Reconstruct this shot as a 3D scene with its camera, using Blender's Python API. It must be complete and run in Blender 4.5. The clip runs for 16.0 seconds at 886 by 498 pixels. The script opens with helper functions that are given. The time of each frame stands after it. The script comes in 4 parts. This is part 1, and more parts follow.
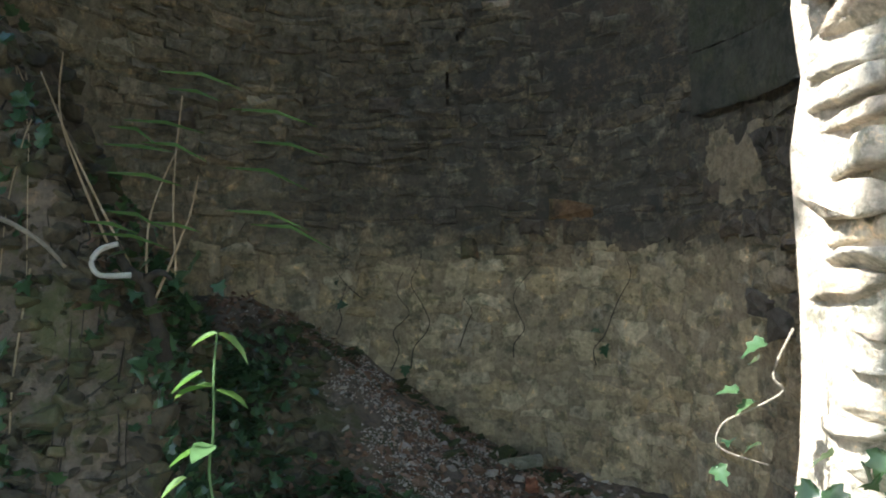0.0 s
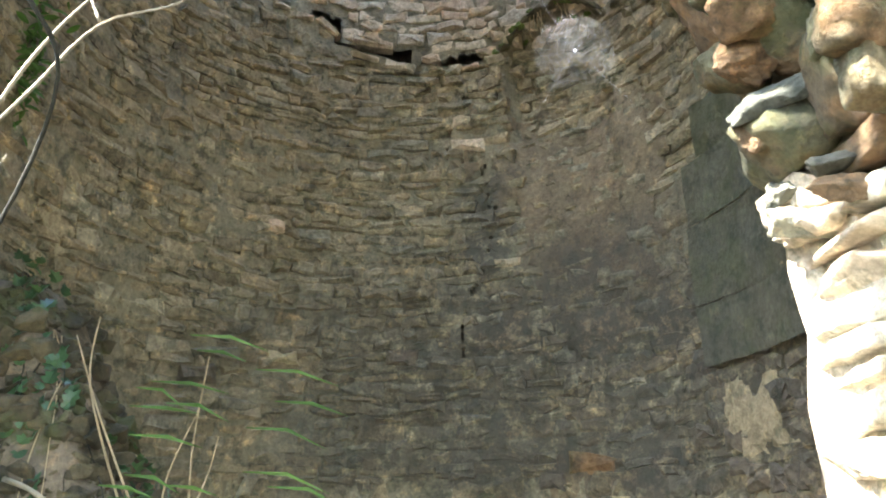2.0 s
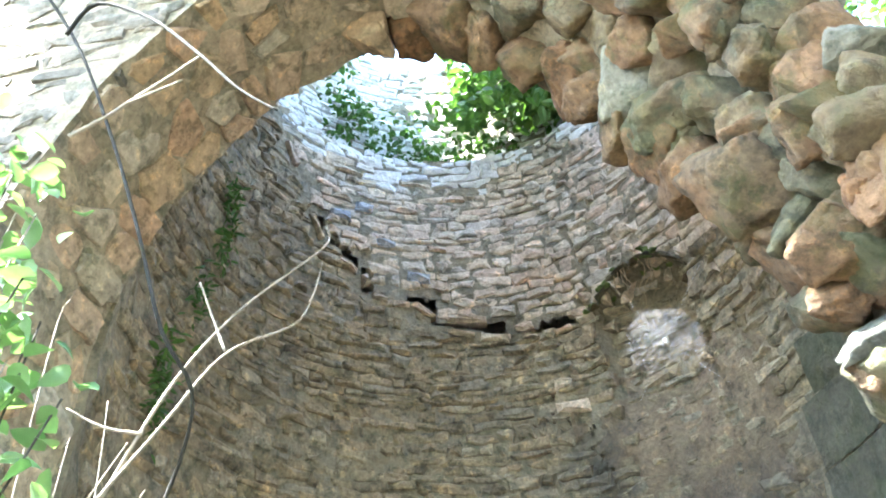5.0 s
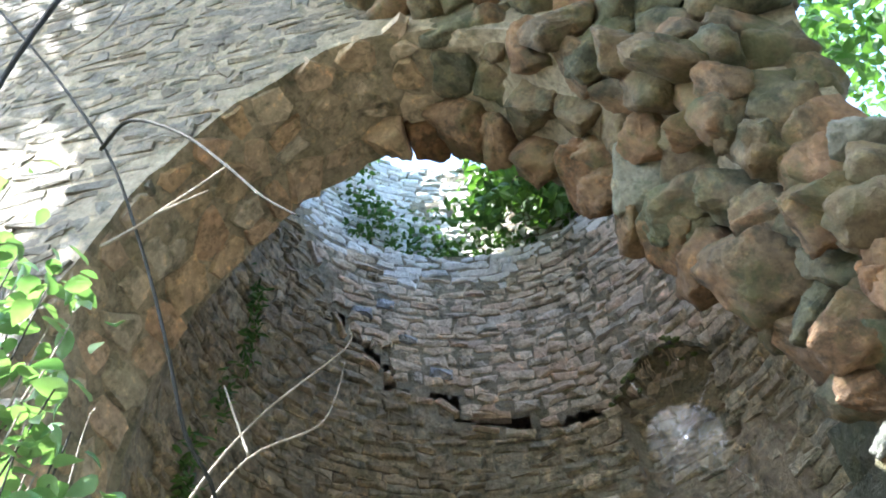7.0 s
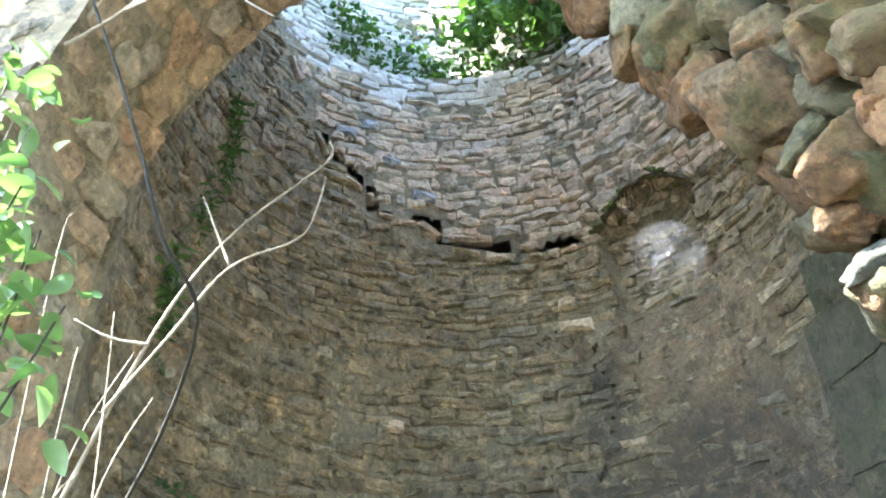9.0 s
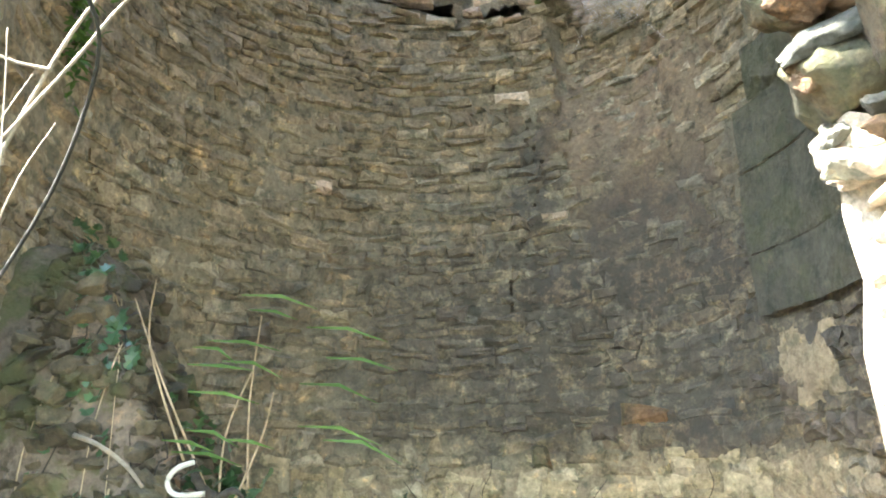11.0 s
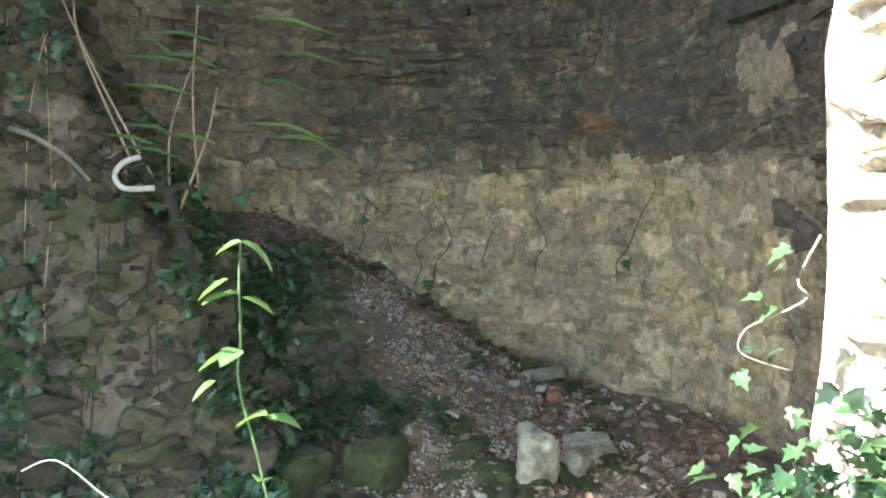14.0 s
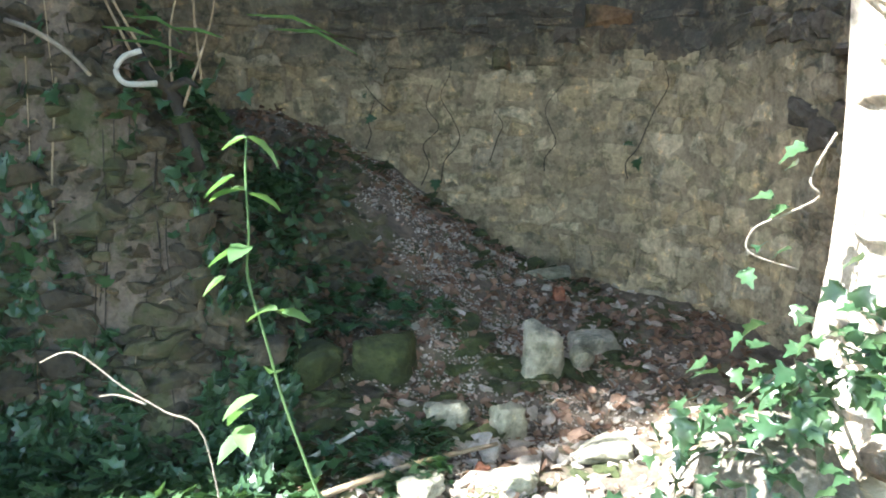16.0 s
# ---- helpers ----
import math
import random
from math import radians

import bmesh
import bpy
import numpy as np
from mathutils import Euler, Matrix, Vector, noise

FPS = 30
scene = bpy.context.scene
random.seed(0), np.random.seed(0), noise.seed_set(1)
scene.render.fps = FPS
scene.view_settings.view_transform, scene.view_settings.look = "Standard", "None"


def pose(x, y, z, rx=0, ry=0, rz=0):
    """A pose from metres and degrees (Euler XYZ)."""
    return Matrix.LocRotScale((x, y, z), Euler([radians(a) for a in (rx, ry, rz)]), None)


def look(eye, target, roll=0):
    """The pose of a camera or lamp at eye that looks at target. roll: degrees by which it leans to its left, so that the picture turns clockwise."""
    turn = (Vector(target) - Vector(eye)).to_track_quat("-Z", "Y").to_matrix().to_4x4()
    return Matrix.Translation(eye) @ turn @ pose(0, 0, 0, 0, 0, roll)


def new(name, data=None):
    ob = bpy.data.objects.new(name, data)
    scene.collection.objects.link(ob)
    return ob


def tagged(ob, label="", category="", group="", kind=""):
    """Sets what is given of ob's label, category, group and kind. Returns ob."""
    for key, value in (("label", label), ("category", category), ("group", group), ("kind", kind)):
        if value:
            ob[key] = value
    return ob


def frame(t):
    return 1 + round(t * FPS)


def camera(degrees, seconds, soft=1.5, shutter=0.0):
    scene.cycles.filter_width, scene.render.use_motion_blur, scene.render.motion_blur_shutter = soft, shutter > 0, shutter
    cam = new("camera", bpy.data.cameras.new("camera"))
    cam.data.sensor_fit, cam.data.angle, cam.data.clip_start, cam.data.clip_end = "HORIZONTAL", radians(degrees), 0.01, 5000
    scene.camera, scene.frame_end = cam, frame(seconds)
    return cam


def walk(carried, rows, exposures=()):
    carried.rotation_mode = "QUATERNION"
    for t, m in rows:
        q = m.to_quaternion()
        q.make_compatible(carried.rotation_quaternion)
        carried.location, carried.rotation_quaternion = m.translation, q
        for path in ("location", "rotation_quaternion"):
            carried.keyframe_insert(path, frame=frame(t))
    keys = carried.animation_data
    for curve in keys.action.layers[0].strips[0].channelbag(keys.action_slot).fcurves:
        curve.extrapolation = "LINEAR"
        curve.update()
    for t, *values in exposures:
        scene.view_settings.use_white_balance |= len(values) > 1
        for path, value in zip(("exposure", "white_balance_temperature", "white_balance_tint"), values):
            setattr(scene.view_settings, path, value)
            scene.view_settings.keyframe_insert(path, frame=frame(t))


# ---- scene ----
cam = camera(60.0, 16.0, soft=1.9)
EXPOSURES = [(0.0, 2.6, 6000, 9), (1.0, 3.35, 6450, 9), (2.0, 4.4, 6500, 8), (3.5, 5.15, 6350, 8), (5.0, 4.95, 5900, 8), (7.4, 3.8, 5850, 10), (9.0, 4.6, 6000, 8), (9.6, 4.85, 6400, 9), (12.0, 4.7, 6450, 10), (14.0, 3.8, 6100, 10), (16.0, 3.5, 5800, 9)]
ROWS = [
    (0.0, -0.0029, -0.0020, 1.5048, 91.630, 0.053, 0.293),
    (0.5, 0.0039, -0.0073, 1.5290, 95.736, 0.081, 0.714),
    (1.0, -0.0054, -0.0380, 1.5409, 99.939, 0.265, 0.854),
    (1.5, -0.0068, -0.0502, 1.5491, 104.847, 0.366, 1.277),
    (2.0, -0.0256, -0.0792, 1.5516, 109.610, 0.511, 1.336),
    (2.5, -0.0221, -0.0949, 1.5608, 113.958, 0.679, 1.805),
    (3.0, -0.0161, -0.1173, 1.5690, 118.166, 0.871, 2.573),
    (3.5, -0.0168, -0.1400, 1.5577, 121.564, 1.280, 4.083),
    (4.0, -0.0262, -0.1601, 1.5732, 124.249, 1.980, 6.612),
    (4.5, -0.0254, -0.1721, 1.5758, 126.648, 2.575, 9.142),
    (5.0, -0.0211, -0.1853, 1.5856, 129.170, 3.140, 11.265),
    (7.5, -0.0064, -0.2270, 1.5696, 136.594, 3.142, 13.524),
    (8.0, -0.0083, -0.2075, 1.5804, 132.808, 3.011, 13.325),
    (8.5, -0.0159, -0.1794, 1.5885, 128.090, 2.784, 12.613),
    (9.0, -0.0181, -0.1610, 1.5814, 123.287, 2.451, 11.360),
    (9.5, -0.0125, -0.1367, 1.5684, 118.215, 1.997, 9.976),
    (12.0, -0.0015, -0.0449, 1.5052, 100.240, 0.627, 2.792),
    (12.5, -0.0017, -0.0293, 1.4836, 96.845, 0.580, 1.973),
    (13.0, -0.0080, -0.0139, 1.4766, 93.007, 0.508, 1.790),
    (13.5, -0.0036, 0.0030, 1.4755, 89.026, 0.459, 1.905),
    (14.0, -0.0031, 0.0095, 1.4692, 85.695, 0.427, 1.928),
    (14.5, -0.0035, 0.0221, 1.4652, 82.617, 0.289, 2.035),
    (15.0, -0.0047, 0.0194, 1.4596, 80.322, 0.345, 2.319),
    (15.5, -0.0040, 0.0231, 1.4593, 78.988, 0.314, 2.499),
    (16.0, -0.0044, 0.0193, 1.4567, 78.337, 0.314, 2.501),
]
walk(cam, [(t, pose(*row)) for t, *row in ROWS], EXPOSURES)

# ---- world, sun ----
SUN_TO = Vector((-0.55, -0.34, 0.76)).normalized()
world = bpy.data.worlds.new("world")
scene.world = world
world.use_nodes = True
wn = world.node_tree.nodes
sky = wn.new("ShaderNodeTexSky")
sky.sky_type = "NISHITA"
sky.sun_disc = False
sky.sun_elevation = math.asin(SUN_TO.z)
sky.sun_rotation = math.atan2(SUN_TO.x, SUN_TO.y)
world.node_tree.links.new(sky.outputs[0], wn["Background"].inputs[0])
wn["Background"].inputs[1].default_value = 0.15
sun = new("sun", bpy.data.lights.new("sun", "SUN"))
sun.data.energy, sun.data.angle, sun.data.color = 3.4, radians(0.5), (1.0, 0.96, 0.89)
sun.matrix_world = look(SUN_TO * 30, (0, 0, 0))


# ---- materials ----
def material(name, rough=0.9):
    m = bpy.data.materials.new(name)
    m.use_nodes = True
    m.node_tree.nodes["Principled BSDF"].inputs["Roughness"].default_value = rough
    return m, m.node_tree.nodes, m.node_tree.links, m.node_tree.nodes["Principled BSDF"]


def ramp_of(nodes, stops):
    r = nodes.new("ShaderNodeValToRGB").color_ramp
    while len(r.elements) < len(stops):
        r.elements.new(0.5)
    for e, (p, c) in zip(r.elements, stops):
        e.position, e.color = p, (*c, 1)
    return nodes[-1]


def noise_of(nodes, links, vec, scale, detail=5, rough=0.6, stretch=None):
    n = nodes.new("ShaderNodeTexNoise")
    n.inputs["Scale"].default_value, n.inputs["Detail"].default_value, n.inputs["Roughness"].default_value = scale, detail, rough
    if stretch:
        mp = nodes.new("ShaderNodeMapping")
        mp.inputs["Scale"].default_value = stretch
        links.new(vec, mp.inputs["Vector"])
        vec = mp.outputs[0]
    links.new(vec, n.inputs["Vector"])
    return n.outputs["Fac"]


def mixed(nodes, links, fac, a, b, how="MIX"):
    m = nodes.new("ShaderNodeMix")
    m.data_type, m.blend_type = "RGBA", how
    for sock, v in ((m.inputs["Factor"], fac), (m.inputs["A"], a), (m.inputs["B"], b)):
        if isinstance(v, (int, float)):
            sock.default_value = v
        elif isinstance(v, tuple):
            sock.default_value = (*v, 1)
        else:
            links.new(v, sock)
    return m.outputs["Result"]


def stepped(nodes, links, val, lo, hi):
    m = nodes.new("ShaderNodeMapRange")
    m.interpolation_type = "SMOOTHSTEP"
    m.inputs["From Min"].default_value, m.inputs["From Max"].default_value = lo, hi
    links.new(val, m.inputs["Value"])
    return m.outputs[0]


def calc(nodes, links, op, a, b):
    m = nodes.new("ShaderNodeMath")
    m.operation = op
    for sock, v in zip(m.inputs, (a, b)):
        if isinstance(v, (int, float)):
            sock.default_value = v
        else:
            links.new(v, sock)
    return m.outputs[0]


def bumped(nodes, links, bsdf, height, dist, strength=0.6):
    b = nodes.new("ShaderNodeBump")
    b.inputs["Strength"].default_value, b.inputs["Distance"].default_value = strength, dist
    links.new(height, b.inputs["Height"])
    links.new(b.outputs[0], bsdf.inputs["Normal"])


def place_of(nodes):
    return nodes.new("ShaderNodeNewGeometry").outputs["Position"]


def stone_material(name, stops, stain=(0.05, 0.048, 0.04), stain_amount=0.5, single=False, moss=0.0, grain=1.0, rust=0.0):
    """Stone with a hue of its own for each piece, lichen grain and weather stains."""
    m, n, l, b = material(name, 0.92)
    pos = place_of(n)
    rnd = n.new("ShaderNodeObjectInfo").outputs["Random"] if single else n.new("ShaderNodeNewGeometry").outputs["Random Per Island"]
    hue = ramp_of(n, stops)
    l.new(rnd, hue.inputs[0])
    fine = noise_of(n, l, pos, 26, 8, 0.7)
    mid = noise_of(n, l, pos, 6, 6, 0.65)
    big = noise_of(n, l, pos, 1.1, 5, 0.62)
    col = mixed(n, l, 0.75 * grain, hue.outputs[0], ramp_grey(n, l, fine, 0.35, 1.45), "MULTIPLY")
    col = mixed(n, l, 0.7 * grain, col, ramp_grey(n, l, mid, 0.55, 1.4), "MULTIPLY")
    lichen = stepped(n, l, noise_of(n, l, pos, 8.5, 8, 0.72), 0.5, 0.62)
    col = mixed(n, l, calc(n, l, "MULTIPLY", lichen, 0.9 * grain), col, mixed(n, l, 1.0, col, (0.5, 0.54, 0.52), "MULTIPLY"))
    warm = stepped(n, l, noise_of(n, l, pos, 12.0, 8, 0.72), 0.56, 0.66)
    col = mixed(n, l, calc(n, l, "MULTIPLY", warm, 0.9 * grain), col, mixed(n, l, 1.0, col, (1.5, 1.34, 1.15), "MULTIPLY"))
    dark = stepped(n, l, big, 0.48, 0.66)
    dark = calc(n, l, "MULTIPLY", dark, stepped(n, l, mid, 0.32, 0.6))
    col = mixed(n, l, calc(n, l, "MULTIPLY", dark, stain_amount), col, stain)
    if rust:
        iron = calc(n, l, "MULTIPLY", stepped(n, l, noise_of(n, l, pos, 2.6, 6, 0.6), 0.47, 0.58), rust)
        col = mixed(n, l, iron, col, mixed(n, l, 1.0, (0.31, 0.165, 0.075), ramp_grey(n, l, fine, 0.45, 1.4), "MULTIPLY"))
    if moss:
        green = calc(n, l, "MULTIPLY", stepped(n, l, noise_of(n, l, pos, 3.1, 7, 0.68), 0.49, 0.6), moss)
        col = mixed(n, l, green, col, (0.07, 0.085, 0.025))
    l.new(col, b.inputs["Base Color"])
    bumped(n, l, b, calc(n, l, "ADD", calc(n, l, "MULTIPLY", fine, 0.6), mid), 0.04, 0.9)
    return m


def ramp_grey(n, l, val, lo, hi):
    m = n.new("ShaderNodeMapRange")
    m.inputs["From Min"].default_value, m.inputs["From Max"].default_value = 0.25, 0.75
    m.inputs["To Min"].default_value, m.inputs["To Max"].default_value = lo, hi
    l.new(val, m.inputs["Value"])
    return m.outputs[0]


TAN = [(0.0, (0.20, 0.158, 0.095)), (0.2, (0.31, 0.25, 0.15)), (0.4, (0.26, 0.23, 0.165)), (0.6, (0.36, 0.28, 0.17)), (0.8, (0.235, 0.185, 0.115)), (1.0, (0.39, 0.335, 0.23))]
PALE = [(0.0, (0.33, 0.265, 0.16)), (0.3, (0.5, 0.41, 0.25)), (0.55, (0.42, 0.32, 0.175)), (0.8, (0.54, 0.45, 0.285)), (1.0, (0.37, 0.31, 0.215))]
# Paler stone than the lining, brightened further in place of skylight from above.
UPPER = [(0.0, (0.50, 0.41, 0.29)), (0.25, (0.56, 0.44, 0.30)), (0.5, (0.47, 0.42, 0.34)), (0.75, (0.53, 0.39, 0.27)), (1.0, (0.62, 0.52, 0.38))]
# Orange sandstone tones, darkened to stand in for shade on the torn side.
SHADED_ORANGE = [(0.0, (0.115, 0.104, 0.06)), (0.3, (0.175, 0.112, 0.056)), (0.6, (0.125, 0.112, 0.068)), (0.8, (0.18, 0.112, 0.056)), (1.0, (0.14, 0.124, 0.08))]
GREY = [(0.0, (0.19, 0.165, 0.125)), (0.35, (0.24, 0.21, 0.155)), (0.7, (0.2, 0.185, 0.145)), (1.0, (0.29, 0.245, 0.175))]


def one(c):
    return [(0.0, c), (1.0, c)]


def dark_stained(m, strength):
    """Adds dark stains: a band low on the wall, and a run of black down the crack."""
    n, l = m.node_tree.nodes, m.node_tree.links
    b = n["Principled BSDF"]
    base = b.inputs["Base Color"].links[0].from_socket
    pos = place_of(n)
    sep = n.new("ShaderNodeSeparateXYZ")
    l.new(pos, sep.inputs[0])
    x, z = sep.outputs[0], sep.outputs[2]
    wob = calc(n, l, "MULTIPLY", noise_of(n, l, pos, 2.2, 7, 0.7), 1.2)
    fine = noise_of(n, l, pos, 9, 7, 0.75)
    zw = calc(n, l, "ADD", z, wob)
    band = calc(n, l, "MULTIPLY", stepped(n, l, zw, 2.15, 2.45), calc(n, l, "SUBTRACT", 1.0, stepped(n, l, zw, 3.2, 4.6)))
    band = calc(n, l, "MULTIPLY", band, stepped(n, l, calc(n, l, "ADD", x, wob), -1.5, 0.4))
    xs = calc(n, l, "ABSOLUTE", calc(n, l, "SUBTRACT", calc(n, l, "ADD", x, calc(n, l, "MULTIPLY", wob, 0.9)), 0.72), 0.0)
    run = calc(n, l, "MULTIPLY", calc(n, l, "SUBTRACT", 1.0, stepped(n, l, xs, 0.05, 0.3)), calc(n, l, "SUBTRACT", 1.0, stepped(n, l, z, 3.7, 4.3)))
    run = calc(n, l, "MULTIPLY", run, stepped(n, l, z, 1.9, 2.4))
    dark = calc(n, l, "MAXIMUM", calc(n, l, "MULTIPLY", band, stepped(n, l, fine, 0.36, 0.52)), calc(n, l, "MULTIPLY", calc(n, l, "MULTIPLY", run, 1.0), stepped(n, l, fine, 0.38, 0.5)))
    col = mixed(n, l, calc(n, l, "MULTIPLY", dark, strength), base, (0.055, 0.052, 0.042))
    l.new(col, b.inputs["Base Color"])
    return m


mat_tan = dark_stained(stone_material("weathered_sandstone", TAN, stain_amount=0.45, grain=1.3), 0.72)
mat_pale = stone_material("pale_limestone", PALE, stain_amount=0.35, single=True, grain=1.2)
mat_upper = stone_material("pale_upper_stone", UPPER, stain_amount=0.15, grain=0.9)
# Crest stone whitened to stand in for the sun on the tower's top.
mat_crest_lit = stone_material("sunlit_crest_limestone", [(0.0, (0.62, 0.6, 0.54)), (0.5, (0.7, 0.67, 0.6)), (1.0, (0.58, 0.57, 0.54))], stain_amount=0.1, grain=0.4)
mat_orange = stone_material("shaded_orange_sandstone", SHADED_ORANGE, stain_amount=0.4, single=True, moss=0.5, rust=0.5, grain=1.3)
# Soffit stone lightened to stand in for light bounced from the sunlit ground.
mat_soffit = stone_material("lit_tan_soffit_stone", [(0.0, (0.42, 0.36, 0.25)), (0.2, (0.50, 0.35, 0.20)), (0.4, (0.46, 0.41, 0.31)), (0.6, (0.47, 0.31, 0.19)), (0.8, (0.53, 0.45, 0.32)), (1.0, (0.44, 0.33, 0.22))], stain_amount=0.25, single=True)
# Lichened olive stone, its colour lowered likewise for the torn side's shade.
mat_olive = stone_material("shaded_lichened_stone", [(0.0, (0.105, 0.1, 0.056)), (0.5, (0.14, 0.132, 0.076)), (1.0, (0.115, 0.1, 0.056))], stain_amount=0.3, single=True, moss=0.3, rust=0.25, grain=1.3)
mat_rust = stone_material("rusty_sandstone", [(0.0, (0.24, 0.125, 0.052)), (0.5, (0.19, 0.112, 0.056)), (1.0, (0.23, 0.15, 0.08))], stain_amount=0.3, single=True, moss=0.35, grain=1.3)
mat_lichen = stone_material("grey_lichened_limestone", [(0.0, (0.24, 0.23, 0.17)), (1.0, (0.27, 0.255, 0.19))], stain_amount=0.2, single=True, moss=0.2)
mat_slate = stone_material("dark_slate", [(0.0, (0.09, 0.1, 0.085)), (1.0, (0.16, 0.155, 0.12))], stain_amount=0.3, single=True)
# Jamb stone made paler so that it reads as fully sunlit.
mat_jamb = stone_material("sunlit_jamb_stone", [(0.0, (0.55, 0.5, 0.4)), (0.5, (0.66, 0.6, 0.48)), (1.0, (0.56, 0.45, 0.32))], stain_amount=0.2, single=True)
mat_grey = stone_material("grey_rubble", GREY, stain_amount=0.4)
mat_mortar = dark_stained(stone_material("lime_mortar", one((0.24, 0.205, 0.135)), stain_amount=0.5), 0.8)
mat_front_mortar = stone_material("front_mortar", one((0.36, 0.305, 0.21)), stain_amount=0.35, moss=0.25)
mat_plaster = dark_stained(stone_material("stained_plaster", one((0.215, 0.165, 0.103)), stain_amount=0.9, rust=0.1), 0.9)
mat_slab = stone_material("pale_slab", UPPER, stain_amount=0.2, single=True)
mat_dark = stone_material("dark_stone", [(0.0, (0.1, 0.09, 0.07)), (1.0, (0.15, 0.12, 0.085))], stain_amount=0.3, single=True)
mat_blue = stone_material("blue_grey_stone", one((0.36, 0.38, 0.4)), stain_amount=0.2)
mat_render = stone_material("grey_render", one((0.1, 0.096, 0.064)), stain_amount=0.45, moss=0.3)
mat_limewash = stone_material("pale_limewash", one((0.335, 0.272, 0.172)), stain_amount=0.3)
mat_soil = stone_material("leaf_mould_soil", one((0.18, 0.14, 0.1)), stain_amount=0.45, moss=0.75)
# Mossy bank stone, darkened to stand in for shade under the overhang.
mat_bank = stone_material("shaded_bank_limestone", [(0.0, (0.07, 0.056, 0.032)), (0.5, (0.145, 0.118, 0.068)), (1.0, (0.05, 0.042, 0.026))], stain_amount=0.65, moss=0.55)
mat_rock = stone_material("pale_boulder", [(0.0, (0.4, 0.38, 0.27)), (1.0, (0.47, 0.44, 0.33))], stain_amount=0.25, single=True, moss=0.4)
mat_chip = stone_material("stone_chips", [(0.0, (0.36, 0.31, 0.25)), (0.5, (0.55, 0.5, 0.42)), (0.85, (0.42, 0.27, 0.18)), (1.0, (0.65, 0.6, 0.52))], stain_amount=0.1, grain=0.6)
mat_brick = stone_material("red_brick", one((0.42, 0.17, 0.09)), stain_amount=0.2)
mat_moss = stone_material("moss", one((0.06, 0.075, 0.02)), stain_amount=0.3)
mat_canopy_moss = stone_material("green_moss", one((0.12, 0.16, 0.04)), stain_amount=0.2)
mat_bark = stone_material("dark_bark", one((0.05, 0.042, 0.03)), stain_amount=0.4)
# Vine stem set darker than bark, in place of the shade it hangs in.
mat_stem = stone_material("green_brown_stem", one((0.02, 0.019, 0.011)), stain_amount=0.3)
mat_twig = stone_material("bleached_twig", one((0.33, 0.285, 0.215)), stain_amount=0.2, grain=0.5)
mat_straw = stone_material("dry_stalk", one((0.45, 0.34, 0.21)), stain_amount=0.2, grain=0.5)
mat_white = stone_material("barkless_wood", one((0.62, 0.59, 0.5)), stain_amount=0.1, grain=0.3)


def leaf_material(name, lo, hi, rough=0.45, through_light=0.35):
    m, n, l, b = material(name, rough)
    hue = ramp_of(n, [(0.0, lo), (1.0, hi)])
    mix_r = n.new("ShaderNodeNewGeometry").outputs["Random Per Island"]
    tot = calc(n, l, "FRACT", calc(n, l, "ADD", mix_r, n.new("ShaderNodeObjectInfo").outputs["Random"]), 0.0)
    l.new(tot, hue.inputs[0])
    col = mixed(n, l, 0.4, hue.outputs[0], ramp_grey(n, l, noise_of(n, l, place_of(n), 40, 3), 0.6, 1.3), "MULTIPLY")
    l.new(col, b.inputs["Base Color"])
    tr = n.new("ShaderNodeBsdfTranslucent")
    l.new(mixed(n, l, 1.0, col, (1.25, 1.4, 0.7), "MULTIPLY"), tr.inputs[0])
    mx = n.new("ShaderNodeMixShader")
    mx.inputs[0].default_value = through_light
    l.new(b.outputs[0], mx.inputs[1])
    l.new(tr.outputs[0], mx.inputs[2])
    l.new(mx.outputs[0], n["Material Output"].inputs[0])
    return m


mat_ivy = leaf_material("ivy_leaf", (0.035, 0.078, 0.036), (0.08, 0.14, 0.06), 0.28, 0.25)
mat_young = leaf_material("young_leaf", (0.10, 0.19, 0.075), (0.17, 0.26, 0.11), 0.35, 0.4)
mat_canopy = leaf_material("canopy_leaf", (0.04, 0.095, 0.02), (0.09, 0.165, 0.035), 0.6, 0.35)
mat_dead = leaf_material("dead_leaf", (0.13, 0.075, 0.045), (0.27, 0.17, 0.11), 0.8, 0.1)
mat_grass = leaf_material("sedge_blade", (0.06, 0.12, 0.025), (0.1, 0.17, 0.04), 0.85, 0.3)
mat_web, _n, _l, _b = material("spider_silk", 0.25)
_b.inputs["Base Color"].default_value = (0.85, 0.85, 0.9, 1)


# ---- geometry helpers ----
def mesh_data(name, verts, faces, mat, smooth=False):
    me = bpy.data.meshes.new(name)
    me.from_pydata([tuple(v) for v in verts], [], faces)
    me.materials.append(mat)
    if smooth:
        me.polygons.foreach_set("use_smooth", [True] * len(me.polygons))
    me.update()
    return me


def mesh_object(name, verts, faces, mat, parent=None, label="", smooth=False):
    ob = new(name, mesh_data(name, verts, faces, mat, smooth))
    if parent:
        ob.parent = parent
    if label:
        ob["label"] = label
    return ob


def base(name, place, label, category, group="", kind=""):
    """An Empty at a thing's foot; its parts hang under it."""
    ob = new(name)
    ob.location = place
    return tagged(ob, label, category, group, kind)


def under(parent, ob):
    """Hangs a world-placed part under its thing."""
    ob.parent = parent
    ob.matrix_parent_inverse = Matrix.Translation(-Vector(parent.location))
    return ob


